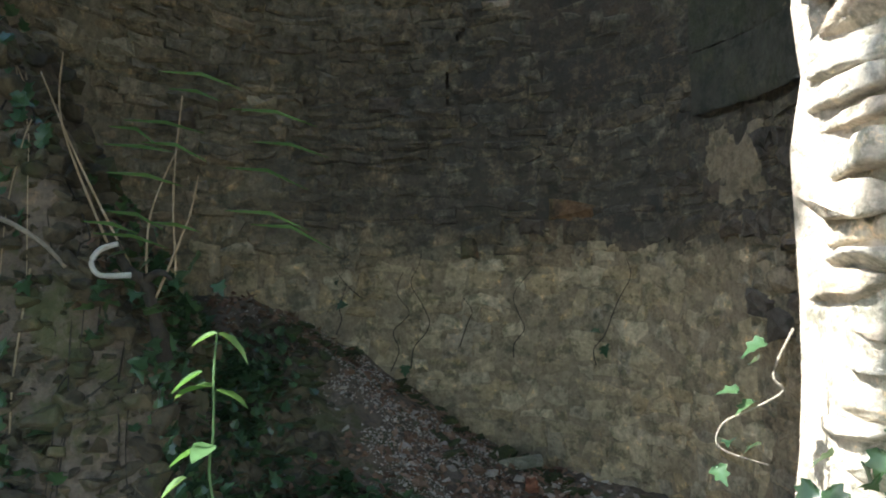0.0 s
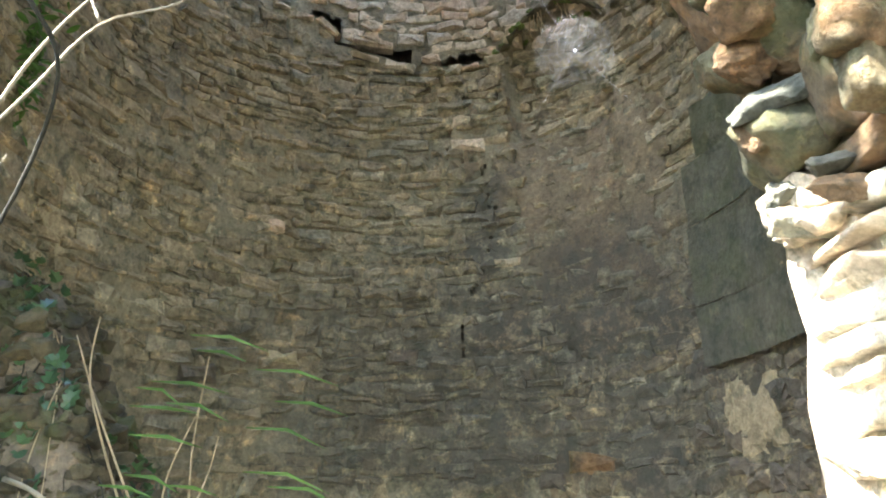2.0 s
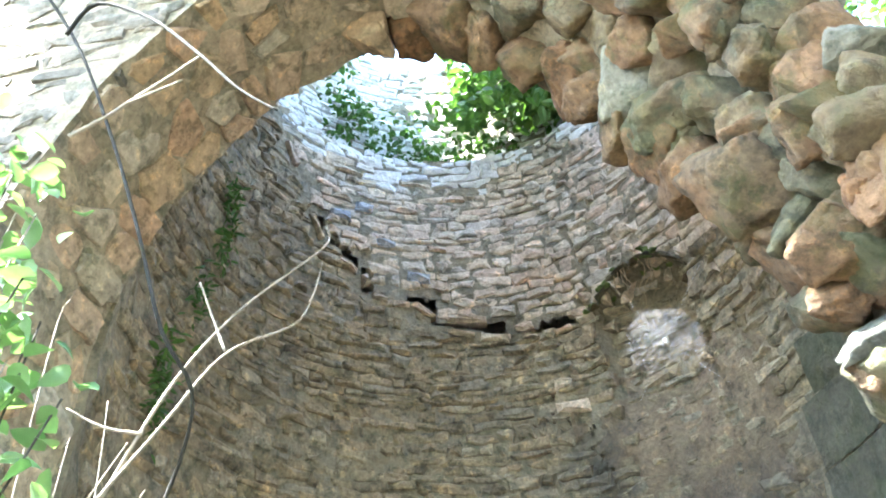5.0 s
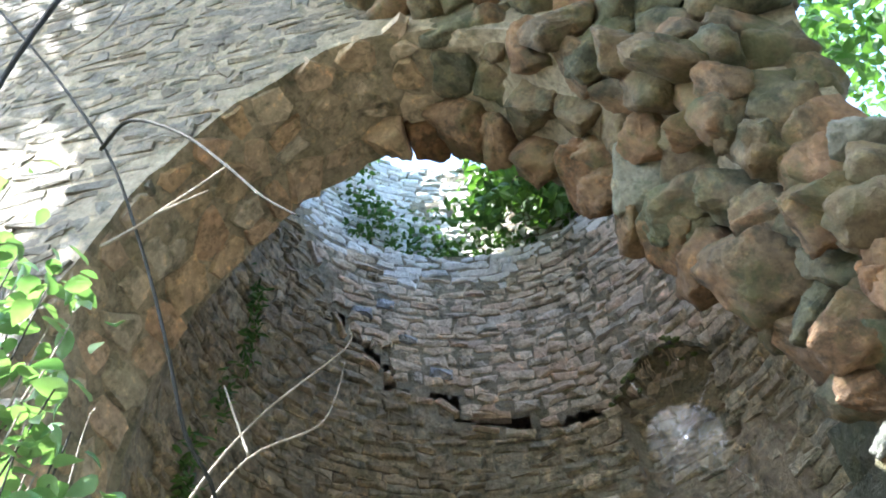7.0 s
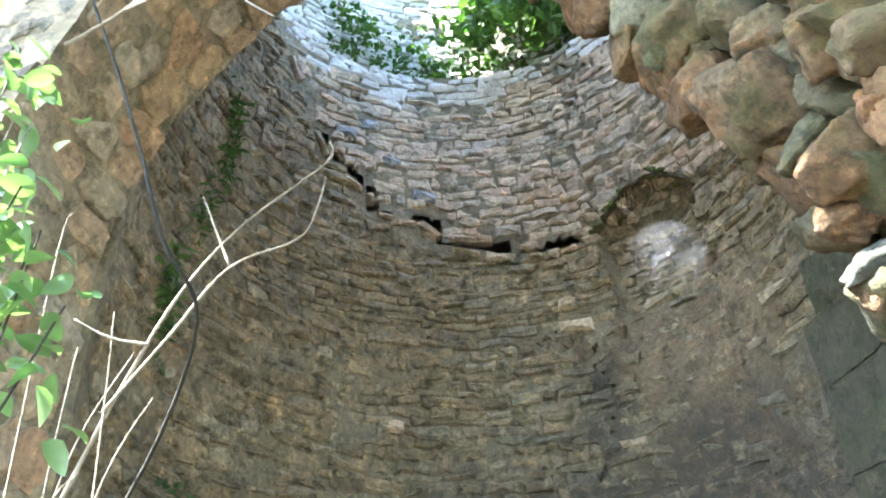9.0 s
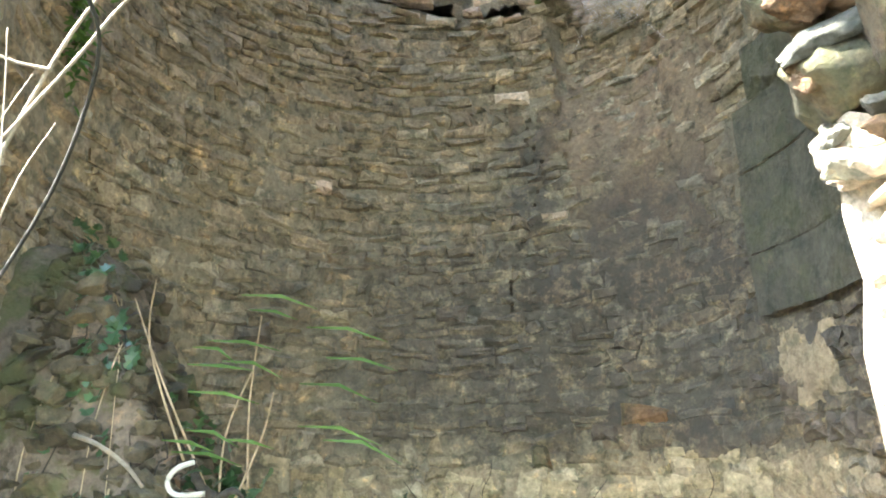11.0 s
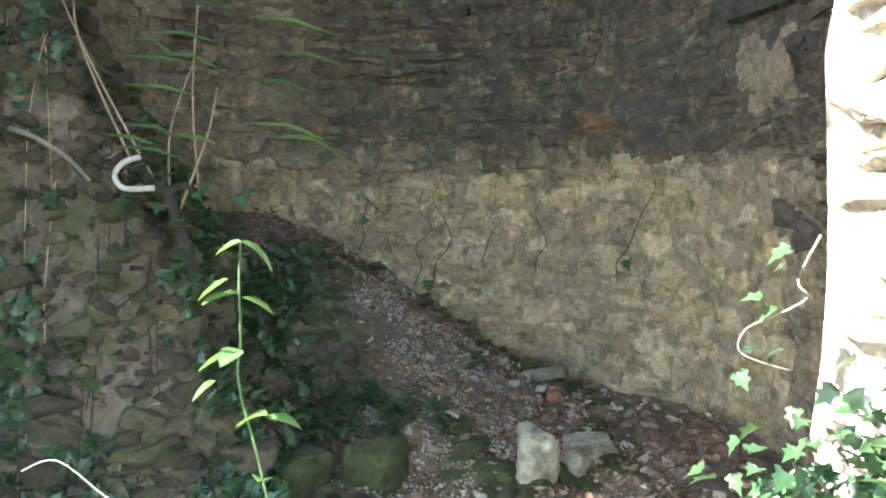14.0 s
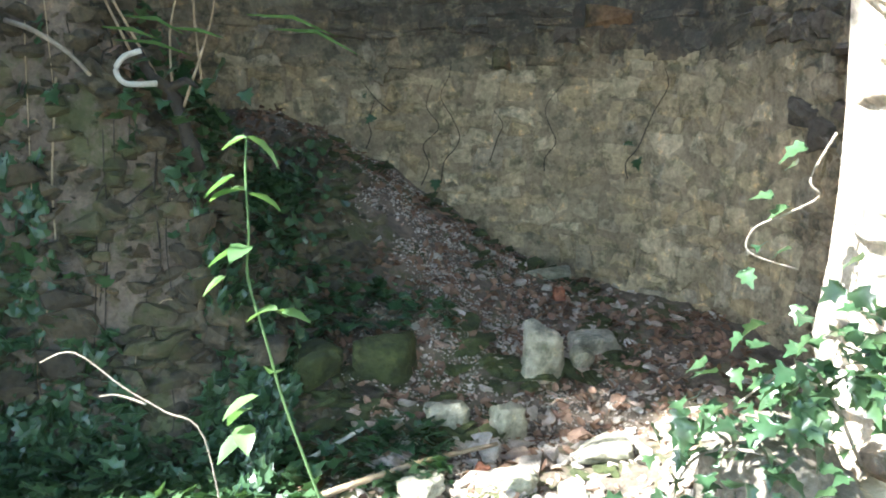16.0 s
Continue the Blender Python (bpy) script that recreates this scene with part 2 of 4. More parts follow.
def block(rng, w, h, d, jag=0.16, round_=0.2):
    """An irregular hewn stone: x along, y up, z out of the wall. Open at its back."""
    v = []
    cor = [(-1, -1), (0.1, -1), (1, -1), (1, 1), (-0.1, 1), (-1, 1)]
    jit = [(rng.uniform(-jag, jag) * min(w, h) * 0.9, rng.uniform(-jag, jag) * h) for _ in cor]
    r = round_ * min(w, h)
    k = len(cor)
    for depth, inset in ((-0.06, 0.0), (d * rng.uniform(0.3, 0.6), 0.2 * r), (d, r)):
        for (a, c), (jx, jy) in zip(cor, jit):
            v.append((a * (w / 2 - inset) + jx, c * (h / 2 - inset) + jy, depth + (rng.uniform(-0.5, 0.3) * d if depth == d else 0)))
    v.append((rng.uniform(-0.25, 0.25) * w, rng.uniform(-0.2, 0.2) * h, d * rng.uniform(0.85, 1.35)))
    f = []
    for q in (0, k):
        for i in range(k):
            j = (i + 1) % k
            f.append((q + i, q + j, q + k + j, q + k + i))
    for i in range(k):
        f.append((2 * k + i, 2 * k + (i + 1) % k, 3 * k))
    return v, f


def chunk(rng, w, h, d, points=16, flat=0.55):
    """An angular broken stone: the hull of points strewn over a rounded box."""
    bm = bmesh.new()
    for _ in range(points):
        p = Vector((rng.gauss(0, 1), rng.gauss(0, 1), rng.gauss(0, 1))).normalized()
        p = Vector([math.copysign(abs(c) ** flat, c) for c in p]) * rng.uniform(0.82, 1.0)
        bm.verts.new((p.x * w / 2, p.y * h / 2, p.z * d / 2))
    out = bmesh.ops.convex_hull(bm, input=bm.verts)
    bmesh.ops.delete(bm, geom=[g for g in out["geom_interior"] if isinstance(g, bmesh.types.BMVert)], context="VERTS")
    bmesh.ops.bevel(bm, geom=list(bm.edges), offset=0.06 * min(w, h, d), segments=1, affect="EDGES", clamp_overlap=True)
    bm.verts.index_update()
    v = [tuple(p.co) for p in bm.verts]
    f = [tuple(p.index for p in q.verts) for q in bm.faces]
    bm.free()
    return v, f


def boulder(rng, w, h, d, seed, cuts=2):
    """A worn rock: a broken hull, subdivided and roughened."""
    v, f = chunk(rng, w, h, d, 16, 0.75)
    bm = bmesh.new()
    vs = [bm.verts.new(p) for p in v]
    for q in f:
        bm.faces.new([vs[i] for i in q])
    bmesh.ops.triangulate(bm, faces=bm.faces[:])
    bmesh.ops.subdivide_edges(bm, edges=bm.edges[:], cuts=cuts, use_grid_fill=True)
    for _ in range(1):
        bmesh.ops.smooth_vert(bm, verts=bm.verts, factor=0.5, use_axis_x=True, use_axis_y=True, use_axis_z=True)
    s = min(w, h, d)
    for p in bm.verts:
        q = p.co / s * 2.5 + Vector((seed, 0, 0))
        p.co += p.co.normalized() * s * (0.14 * noise.noise(q) + 0.09 * noise.noise(q * 3.1))
    bm.verts.index_update()
    v = [tuple(p.co) for p in bm.verts]
    f = [tuple(p.index for p in q.verts) for q in bm.faces]
    bm.free()
    return v, f


def rock(rng, w, h, d, seed, cuts=5, worn=1):
    """A field stone: broken faces with worn edges and a pitted skin."""
    bm = bmesh.new()
    for _ in range(17):
        p = Vector((rng.gauss(0, 1), rng.gauss(0, 1), rng.gauss(0, 1))).normalized()
        p = Vector([math.copysign(abs(c) ** 0.55, c) for c in p]) * rng.uniform(0.78, 1.0)
        bm.verts.new((p.x * w / 2, p.y * h / 2, p.z * d / 2))
    out = bmesh.ops.convex_hull(bm, input=bm.verts)
    bmesh.ops.delete(bm, geom=[g for g in out["geom_interior"] if isinstance(g, bmesh.types.BMVert)], context="VERTS")
    bmesh.ops.triangulate(bm, faces=bm.faces[:])
    bmesh.ops.subdivide_edges(bm, edges=bm.edges[:], cuts=cuts, use_grid_fill=True)
    for _ in range(worn):
        bmesh.ops.smooth_vert(bm, verts=bm.verts, factor=0.5, use_axis_x=True, use_axis_y=True, use_axis_z=True)
    s = min(w, h, d)
    off = Vector((seed * 3.7, seed, 0))
    for p in bm.verts:
        q = p.co * 7 + off
        p.co += p.co.normalized() * (0.07 * s * noise.noise(q) + 0.06 * s * noise.noise(q * 2.7) + 0.013 * noise.noise(q * 6) + 0.007 * noise.noise(q * 15))
    bm.verts.index_update()
    v = [tuple(p.co) for p in bm.verts]
    f = [tuple(p.index for p in q.verts) for q in bm.faces]
    bm.free()
    return v, f


def flag(rng, w, h, d):
    """A flat-faced stone of five to seven sides set in mortar: z out of the face. Open at its back."""
    k = rng.randint(5, 7)
    ring = []
    for i in range(k):
        a = 2 * math.pi * (i + rng.uniform(-0.42, 0.42)) / k
        c, q = math.cos(a), math.sin(a)
        ring.append((math.copysign(abs(c) ** 0.6, c) * w / 2 * rng.uniform(0.85, 1.05), math.copysign(abs(q) ** 0.6, q) * h / 2 * rng.uniform(0.85, 1.05)))
    fine = []
    for (xa, ya), (xb, yb) in zip(ring, ring[1:] + ring[:1]):
        for t in (0, 0.5):
            fine.append((xa + (xb - xa) * t + rng.gauss(0, 0.006), ya + (yb - ya) * t + rng.gauss(0, 0.006)))
    n = len(fine)
    v = []
    for depth, size in ((-0.06, 1.03), (d * 0.45, 1.0), (d * 0.9, 0.93), (d, 0.6)):
        tilt = rng.gauss(0, 0.05)
        v += [(x * size, y * size, depth + (x * tilt + rng.gauss(0, 0.003) if depth > 0 else 0)) for x, y in fine]
    v.append((0, 0, d * rng.uniform(0.9, 1.15)))
    f = [(r * n + i, r * n + (i + 1) % n, (r + 1) * n + (i + 1) % n, (r + 1) * n + i) for r in range(3) for i in range(n)]
    f += [(3 * n + i, 3 * n + (i + 1) % n, 4 * n) for i in range(n)]
    return v, f


def tube(points, r0, r1, sides=6, rough=0.0, steps=5):
    """A tapering limb through the points, gently curved."""
    p = [Vector(q) for q in points]
    path = []
    for i in range(len(p) - 1):
        a, b, c, d = p[max(0, i - 1)], p[i], p[i + 1], p[min(len(p) - 1, i + 2)]
        for k in range(steps):
            t = k / steps
            path.append(0.5 * ((2 * b) + (c - a) * t + (2 * a - 5 * b + 4 * c - d) * t * t + (3 * b - a - 3 * c + d) * t ** 3))
    path.append(p[-1])
    v, f = [], []
    n = len(path)
    for i, q in enumerate(path):
        ax = (path[min(n - 1, i + 1)] - path[max(0, i - 1)]).normalized()
        side = ax.cross(Vector((0.31, 0.2, 0.93))).normalized()
        up = side.cross(ax)
        r = r0 + (r1 - r0) * i / (n - 1)
        for k in range(sides):
            a = 2 * math.pi * k / sides
            rr = r * (1 + rough * noise.noise(q * 40 + Vector((k, 0, 0))))
            v.append(q + side * math.cos(a) * rr + up * math.sin(a) * rr)
    for i in range(n - 1):
        for k in range(sides):
            j = (k + 1) % sides
            f.append((i * sides + k, i * sides + j, (i + 1) * sides + j, (i + 1) * sides + k))
    f.append(tuple(range(sides - 1, -1, -1)))
    f.append(tuple((n - 1) * sides + k for k in range(sides)))
    return v, f


def leaf_shape(kind, size, curl=0.15):
    """A leaf that lies along +y from its stalk at the origin, folded along the midrib."""
    if kind == "ivy":
        half = [(0.0, 0.0), (0.22, -0.12), (0.5, 0.12), (0.3, 0.3), (0.42, 0.55), (0.18, 0.58), (0.0, 1.0)]
    elif kind == "long":
        half = [(0.0, 0.0), (0.1, 0.15), (0.16, 0.4), (0.13, 0.7), (0.0, 1.0)]
    else:
        half = [(0.0, 0.0), (0.2, 0.12), (0.33, 0.38), (0.27, 0.68), (0.12, 0.88), (0.0, 1.0)]
    v = [(0, y * size, -curl * size * y * y) for x, y in half]
    n = len(half)
    f = []
    for s in (1, -1):
        k = len(v)
        v += [(s * x * size, y * size, (abs(x) * 0.35 - curl * y * y) * size) for x, y in half[1:-1]]
        ring = [0] + [k + i for i in range(n - 2)] + [n - 1]
        for i in range(n - 1):
            quad = (i, ring[i], ring[i + 1], i + 1) if s < 0 else (i, i + 1, ring[i + 1], ring[i])
            quad = tuple(dict.fromkeys(quad))
            if len(quad) > 2:
                f.append(quad)
    return v, f


class Heap:
    """Gathers many small pieces into one mesh."""
    def __init__(self):
        self.v, self.f = [], []

    def add(self, m, vf):
        k = len(self.v)
        self.v += [m @ Vector(p) for p in vf[0]]
        self.f += [tuple(i + k for i in q) for q in vf[1]]

    def done(self, name, mat, parent=None, label="", smooth=False):
        return mesh_object(name, self.v, self.f, mat, parent, label, smooth)


def turned(rng, p, tilt=70):
    return pose(p[0], p[1], p[2], rng.uniform(-tilt, tilt), rng.uniform(-tilt, tilt), rng.uniform(0, 360))


def smooth01(a, b, x):
    t = min(1, max(0, (x - a) / (b - a)))
    return t * t * (3 - 2 * t)


# ---- the tower ----
CX, CY, R0, TAPER = -0.35, 3.3, 1.95, 0.03
SHELF, TOP, CHORD, FRONT = 7.05, 9.5, 2.55, 1.75
ARCH_X, JAMB_L, JAMB_R = -0.65, -2.14, 1.13


LIP = [(-80, 7.3), (-70, 6.92), (-62.5, 6.52), (-54, 6.0), (-50, 5.8), (-44, 5.66), (-37, 5.54), (-35.2, 5.37), (-25.5, 5.33), (-19, 5.27), (-17.8, 5.12), (-8.5, 5.05), (-1, 4.98), (12, 4.94), (18, 4.97), (24, 5.0), (70, 5.0)]


def along(stops, u):
    """Value at u on a line through the stops."""
    if u <= stops[0][0]:
        return stops[0][1]
    for (a, va), (b, vb) in zip(stops, stops[1:]):
        if u <= b:
            return va + (vb - va) * (u - a) / (b - a)
    return stops[-1][1]


def ledge(th):
    """Height of the ragged lip where the lower lining ends, rising in steps to one side."""
    return along(LIP, th) + 0.02 * noise.noise(Vector((th * 0.2, 2, 0)))


def niche_z(th):
    """Height of the arched lip over the blocked niche."""
    u = min(1, max(0, (th - 22) / 27))
    return 4.9 + 0.3 * math.sin(math.pi * u) ** 0.7


def radius(z, th=0.0):
    r = R0 - TAPER * (z - 1.5)
    if z > ledge(th):
        r += 0.08 * smooth01(27, 15, th)
    if z > SHELF + 0.12 * noise.noise(Vector((th * 0.06, 7, 0))):
        r += 0.28
    if 21 < th < 50 and z < niche_z(th):
        r += 0.17 * smooth01(3.5, 4.6, z) * smooth01(21, 26, th) * smooth01(50, 45, th)
    return r


def on_wall(th, z, out=0.0):
    """A place on the tower's inner face. th: degrees from straight ahead, clockwise from above; out: metres towards the axis."""
    r = radius(z, th) - out
    return Vector((CX + r * math.sin(radians(th)), CY + r * math.cos(radians(th)), z))


def wall_frame(th, z, out=0.0):
    a = radians(th)
    x = Vector((math.cos(a), -math.sin(a), 0))
    n = Vector((-math.sin(a), -math.cos(a), -0.03)).normalized()
    m = Matrix((x, n.cross(x), n)).transposed().to_4x4()
    m.translation = on_wall(th, z, out)
    return m


def top_of(th):
    """Tower's broken top: low under the trees, raised out of view to block sun."""
    far = 8.75 - 1.25 * smooth01(8, 30, th) + 0.8 * smooth01(50, 90, th) + 0.15 * noise.noise(Vector((th * 0.09, 1, 4)))
    # Unseen rim follows the sun's slope, so sun lands only above the shelf.
    rise = -0.85 * math.sin(radians(th)) - 0.526 * math.cos(radians(th))
    return max(far, 6.95 + 4.55 * rise) if th < -35 else far


HOLES = [(-36, 5.36, 2.0, 0.28), (-18.6, 5.1, 1.3, 0.3), (-10, 5.05, 4.0, 0.12), (-3.4, 4.99, 2.8, 0.17), (13.6, 4.94, 3.0, 0.15), (-23, 5.32, 2.0, 0.11), (-50, 5.8, 1.8, 0.26), (-43, 5.66, 2.6, 0.15)]
CRACK = [(2.63, 10.3), (2.97, 11.4), (3.44, 17.7), (3.73, 18.9), (3.89, 15.6), (4.1, 17.0), (4.14, 8.0), (4.46, 8.4), (4.57, 11.5), (4.9, 13.3)]


def in_crack(th, z, wide):
    return 2.6 < z < 4.9 and abs(th - along(CRACK, z) - 0.8 * noise.noise(Vector((z * 9, 3, 1)))) < wide


def in_hole(th, z):
    n = noise.noise(Vector((th * 0.16, 5, 1)))
    gap = -70 < th < 17 and 0.0 < z - ledge(th) < (0.17 if th < -38 and n > -0.2 else 0.05 + 0.16 * n)
    return gap or in_crack(th, z, 0.4) or any(abs(th - a) < w and lo - 0.02 < z < lo + h for a, lo, w, h in HOLES)


def arch_z(x):
    """Height of the opening's edge above x."""
    if x < ARCH_X:
        u = min(1, (ARCH_X - x) / (ARCH_X - JAMB_L))
        return 3.5 + 1.95 * max(0, 1 - u ** 1.7) ** 0.6
    u = min(1, (x - ARCH_X) / (JAMB_R - ARCH_X))
    return 2.2 + 3.25 * max(0, 1 - u ** 1.8) ** 0.75


def shell():
    """The tower's core: an inner and an outer face with the thickness between, and holes where stones fell out."""
    v, f = [], []
    w, hgt = 321, 220
    for face in (0, 1):
        for j in range(hgt + 1):
            for i in range(w):
                th = -113 + 218 * i / (w - 1)
                z = -0.4 + (top_of(th) + 0.4) * j / hgt
                a = Vector((math.sin(radians(th)), math.cos(radians(th)), 0))
                p = on_wall(th, z)
                if face == 0:
                    p += a * (noise.noise(p * 2.3) * 0.025 + noise.noise(p * 7) * 0.015 + noise.noise(p * 19) * 0.008)
                else:
                    p += a * (0.55 - 0.3 * smooth01(40, 70, th))
                v.append(p)
    n = w * (hgt + 1)
    for j in range(hgt):
        for i in range(w - 1):
            a = j * w + i
            th = -113 + 218 * (i + 0.5) / (w - 1)
            if not in_hole(th, (v[a].z + v[a + w].z) / 2):
                f.append((a, a + w, a + w + 1, a + 1))
            f.append((n + a, n + a + 1, n + a + w + 1, n + a + w))
    for i in range(w - 1):
        a = hgt * w + i
        f.append((a, n + a, n + a + 1, a + 1))
    for j in range(hgt):
        for a in (j * w, j * w + w - 1):
            f.append((a, n + a, n + a + w, a + w))
    return mesh_object("wall_tower", v, f, mat_mortar)


def pale_foot(ob):
    """The lowest stretch of the core was pointed with pale lime."""
    ob.data.materials.append(mat_limewash)
    for q in ob.data.polygons:
        c = q.center
        if c.z < 1.62 + 0.12 * noise.noise(c * 2.5) + 0.08 * noise.noise(c * 9):
            q.material_index = 1
    return ob


tower = tagged(pale_foot(shell()), "round stone tower wall of rough coursed rubble, stained and weathered", "wall", kind="structure")


def opening():
    """The opening's edge, from the foot of one jamb over the arch to the foot of the other: place, outward way."""
    pts = [(JAMB_L, -0.4 + 0.39 * k) for k in range(11)]
    pts += [(JAMB_L + (JAMB_R - JAMB_L) * (0.5 - 0.5 * math.cos(math.pi * i / 60)), 0) for i in range(61)]
    pts = [(x, z if k < 11 else arch_z(x)) for k, (x, z) in enumerate(pts)]
    pts += [(JAMB_R, 2.15 - 0.25 * k) for k in range(11)]
    return pts


EDGE = opening()


def flare(x, z, depth):
    """The soffit's cross-section at a depth, 0 inside to 1 outside: the broken side splays outward."""
    k = depth * 0.22 * smooth01(-0.5, 0.5, x)
    dx, dz = x - ARCH_X, max(0, z - 2.2)
    n = math.hypot(dx, dz) or 1
    return x + k * dx / n, CHORD + (FRONT - CHORD) * depth, z + k * dz / n


def front_top(x):
    """Ruined front wall's unseen top: its outer half is raised to block sun."""
    return 11.2 - 3.5 * smooth01(-1.7, -0.9, x)


def front_wall():
    """The thick wall with the arched opening: soffit, outer face and inner face."""
    v, f = [], []
    n = len(EDGE)
    outer = []
    for i, (x, z) in enumerate(EDGE):
        if x <= JAMB_L + 1e-6:
            outer.append((-6.0, max(z, -0.4) * 3.15 if z > 0 else -0.4))
        elif x < 0:
            u = (x - JAMB_L) / -JAMB_L
            outer.append((-6.0 + 7.95 * u, front_top(-6.0 + 7.95 * u)))
        elif i < n - 11 and x < JAMB_R - 0.02:
            u = x / JAMB_R
            outer.append((1.95 - 0.7 * smooth01(0, 0.8, u), 7.7 - 3.85 * smooth01(0, 1, u ** 0.8)))
        else:
            outer.append((6.0, 3.7 * max(0, z) / 2.2 if z > 0 else -0.4))
    rows = 8
    for k in range(rows + 1):
        for x, z in EDGE:
            px, py, pz = flare(x, z, k / rows)
            q = Vector((px, py, pz))
            d = 0.05 * noise.noise(q * 3) + 0.03 * noise.noise(q * 8) + (0.02 + 0.1 * smooth01(2.2, 2.8, pz)) * smooth01(0.1, 0.7, px)
            r = Vector((px - ARCH_X, 0, max(0, pz - 2.4))).normalized()
            v.append(q + r * d)
    for y in (FRONT, CHORD + 0.05):
        v += [(x, y, z) for x, z in outer]
    for i in range(n - 1):
        for k in range(rows + 2):
            a = k * n + i
            f.append((a, a + 1, a + n + 1, a + n))
        f.append(((rows + 2) * n + i, (rows + 2) * n + i + 1, i + 1, i))
    ob = mesh_object("wall_front", v, f, mat_front_mortar)
    # The jamb's core takes the same lightened colour as its sunlit stones.
    ob.data.materials.append(mat_jamb)
    for q in ob.data.polygons:
        if q.center.x > 0.95 and q.center.z < 2.5 and q.center.y > FRONT + 0.02:
            q.material_index = 1
    return ob


front = tagged(front_wall(), "thick stone front wall with a tall broken arched opening", "wall", kind="structure")


# ---- the ground ----
def ground_z(x, y):
    inside = smooth01(2.5, 5.0, y)
    z = inside * (0.22 + 1.15 * smooth01(0.8, -1.6, x)) + 0.06 * smooth01(0.2, 1.4, x) * smooth01(4.6, 3.4, y)
    bank = smooth01(-0.75, -1.25, x + 0.16 * noise.noise(Vector((x * 2, y * 2, 5))) + 0.1 * noise.noise(Vector((x * 6, y * 6, 8)))) * smooth01(2.6, 3.15, y) * smooth01(4.5, 3.7, y)
    top = 0.85 + 1.75 * smooth01(-0.9, -2.1, x)
    z = z * (1 - bank) + max(z, top) * bank
    p = Vector((x, y, 0))
    near = 1 - smooth01(6, 20, abs(x) + abs(y))
    lumps = bank * (0.2 * noise.noise(p * 2.7 + Vector((0, 0, z * 2.5))) + 0.1 * noise.noise(p * 7 + Vector((0, 0, z * 7))))
    return z + lumps + near * (0.05 * noise.noise(p * 2.1) + 0.03 * noise.noise(p * 6) + 0.014 * noise.noise(p * 17))


def ground():
    xs = [-400, -90, -25, -9, -4] + [-2.9 + 0.035 * i for i in range(142)] + [4, 9, 25, 90, 400]
    ys = [-400, -90, -25, -9, -3] + [0.2 + 0.035 * i for i in range(160)] + [9, 25, 90, 400]
    v = [(x, y, ground_z(x, y)) for y in ys for x in xs]
    w = len(xs)
    f = [(j * w + i, j * w + i + 1, j * w + w + i + 1, j * w + w + i) for j in range(len(ys) - 1) for i in range(w - 1)]
    return mesh_object("ground", v, f, mat_soil, smooth=True)


tagged(ground(), "dark leaf-strewn earth with moss, rubble slope and bank", "ground", kind="structure")


def on_ground(x, y, up=0.0):
    return Vector((x, y, ground_z(x, y) + up))


# ---- patches of plaster and render on the tower wall ----
def skin(name, th0, th1, z0, z1, mat, out, seed, label, hold=0.0, skew=0.0):
    """A coat with a ragged edge, clinging to the wall."""
    v, f, keep = [], [], []
    nu, nv = int((th1 - th0) * 1.2), int((z1 - z0) / 0.035)
    for j in range(nv + 1):
        for i in range(nu + 1):
            u, t = i / nu, j / nv
            th, z = th0 + (th1 - th0) * u, z0 + (z1 - z0) * t + skew * u
            p = on_wall(th, z)
            edge = min(u, 1 - u, t, 1 - t) * 3 - 0.35
            m = edge + 1.1 * noise.noise(Vector((th * 0.06, z * 1.6, seed))) + 0.7 * noise.noise(Vector((th * 0.2, z * 5, seed))) + 0.4 * noise.noise(Vector((th * 0.6, z * 15, seed))) + hold
            lift = out * min(1, max(0, m)) ** 0.4 if m > 0 else -0.03
            p = on_wall(th, z, lift + 0.012 * noise.noise(p * 5) + 0.006 * noise.noise(p * 21))
            v.append(p)
            keep.append(m > -0.12 and not in_crack(th, z, 0.6))
    w = nu + 1
    for j in range(nv):
        for i in range(nu):
            q = (j * w + i, (j + 1) * w + i, (j + 1) * w + i + 1, j * w + i + 1)
            if all(keep[k] for k in q):
                f.append(q)
    return tagged(mesh_object(name, v, f, mat, tower, label, smooth=True))


skin("plaster", 12, 66, 2.2, 4.75, mat_plaster, 0.032, 3.0, "brown stained plaster", -0.1)
for th0, z0, z1, seed in ((63.5, 2.34, 2.67, 8.0), (63.5, 2.68, 3.14, 9.0), (64.5, 3.15, 3.52, 10.0), (69, 3.53, 3.85, 11.0)):
    skin("render_coat", th0, 96, z0, z1, mat_render, 0.06, seed, "smooth grey-green render", 1.5)
skin("plaster", 20, 62, 1.62, 2.05, mat_plaster, 0.03, 12.0, "orange plaster remnant", -0.25)
skin("plaster", 62, 82, 1.75, 2.45, mat_limewash, 0.045, 5.0, "pale plaster remnant", -0.05)


# ---- things on the ground ----
def stone_thing(name, x, y, w, d, h, turn, mat, label, seed, tilt=0, sink=0.25, group=""):
    rng = random.Random(seed)
    v, f = rock(rng, w * 1.1, d * 1.1, h * 1.1, seed, 5, 2)
    ob = mesh_object(name, v, f, mat, smooth=True)
    ob.matrix_world = pose(x, y, ground_z(x, y) + h * (0.5 - sink), tilt, 0, turn)
    return tagged(ob, label, "rock", group)


stone_thing("boulder", 0.30, 3.45, 0.22, 0.18, 0.36, 10, mat_rock, "upright pale boulder with moss on the rubble slope", 3, -6)
stone_thing("boulder", 0.13, 3.06, 0.18, 0.15, 0.22, 30, mat_rock, "rounded pale rock among rubble and dead leaves", 7)
stone_thing("boulder", 0.51, 3.55, 0.13, 0.12, 0.17, 70, mat_rock, "small round pale rock beside the boulder", 9)
stone_thing("boulder", 0.6, 3.8, 0.28, 0.24, 0.16, 15, mat_rock, "low broken grey rock in the rubble", 12)
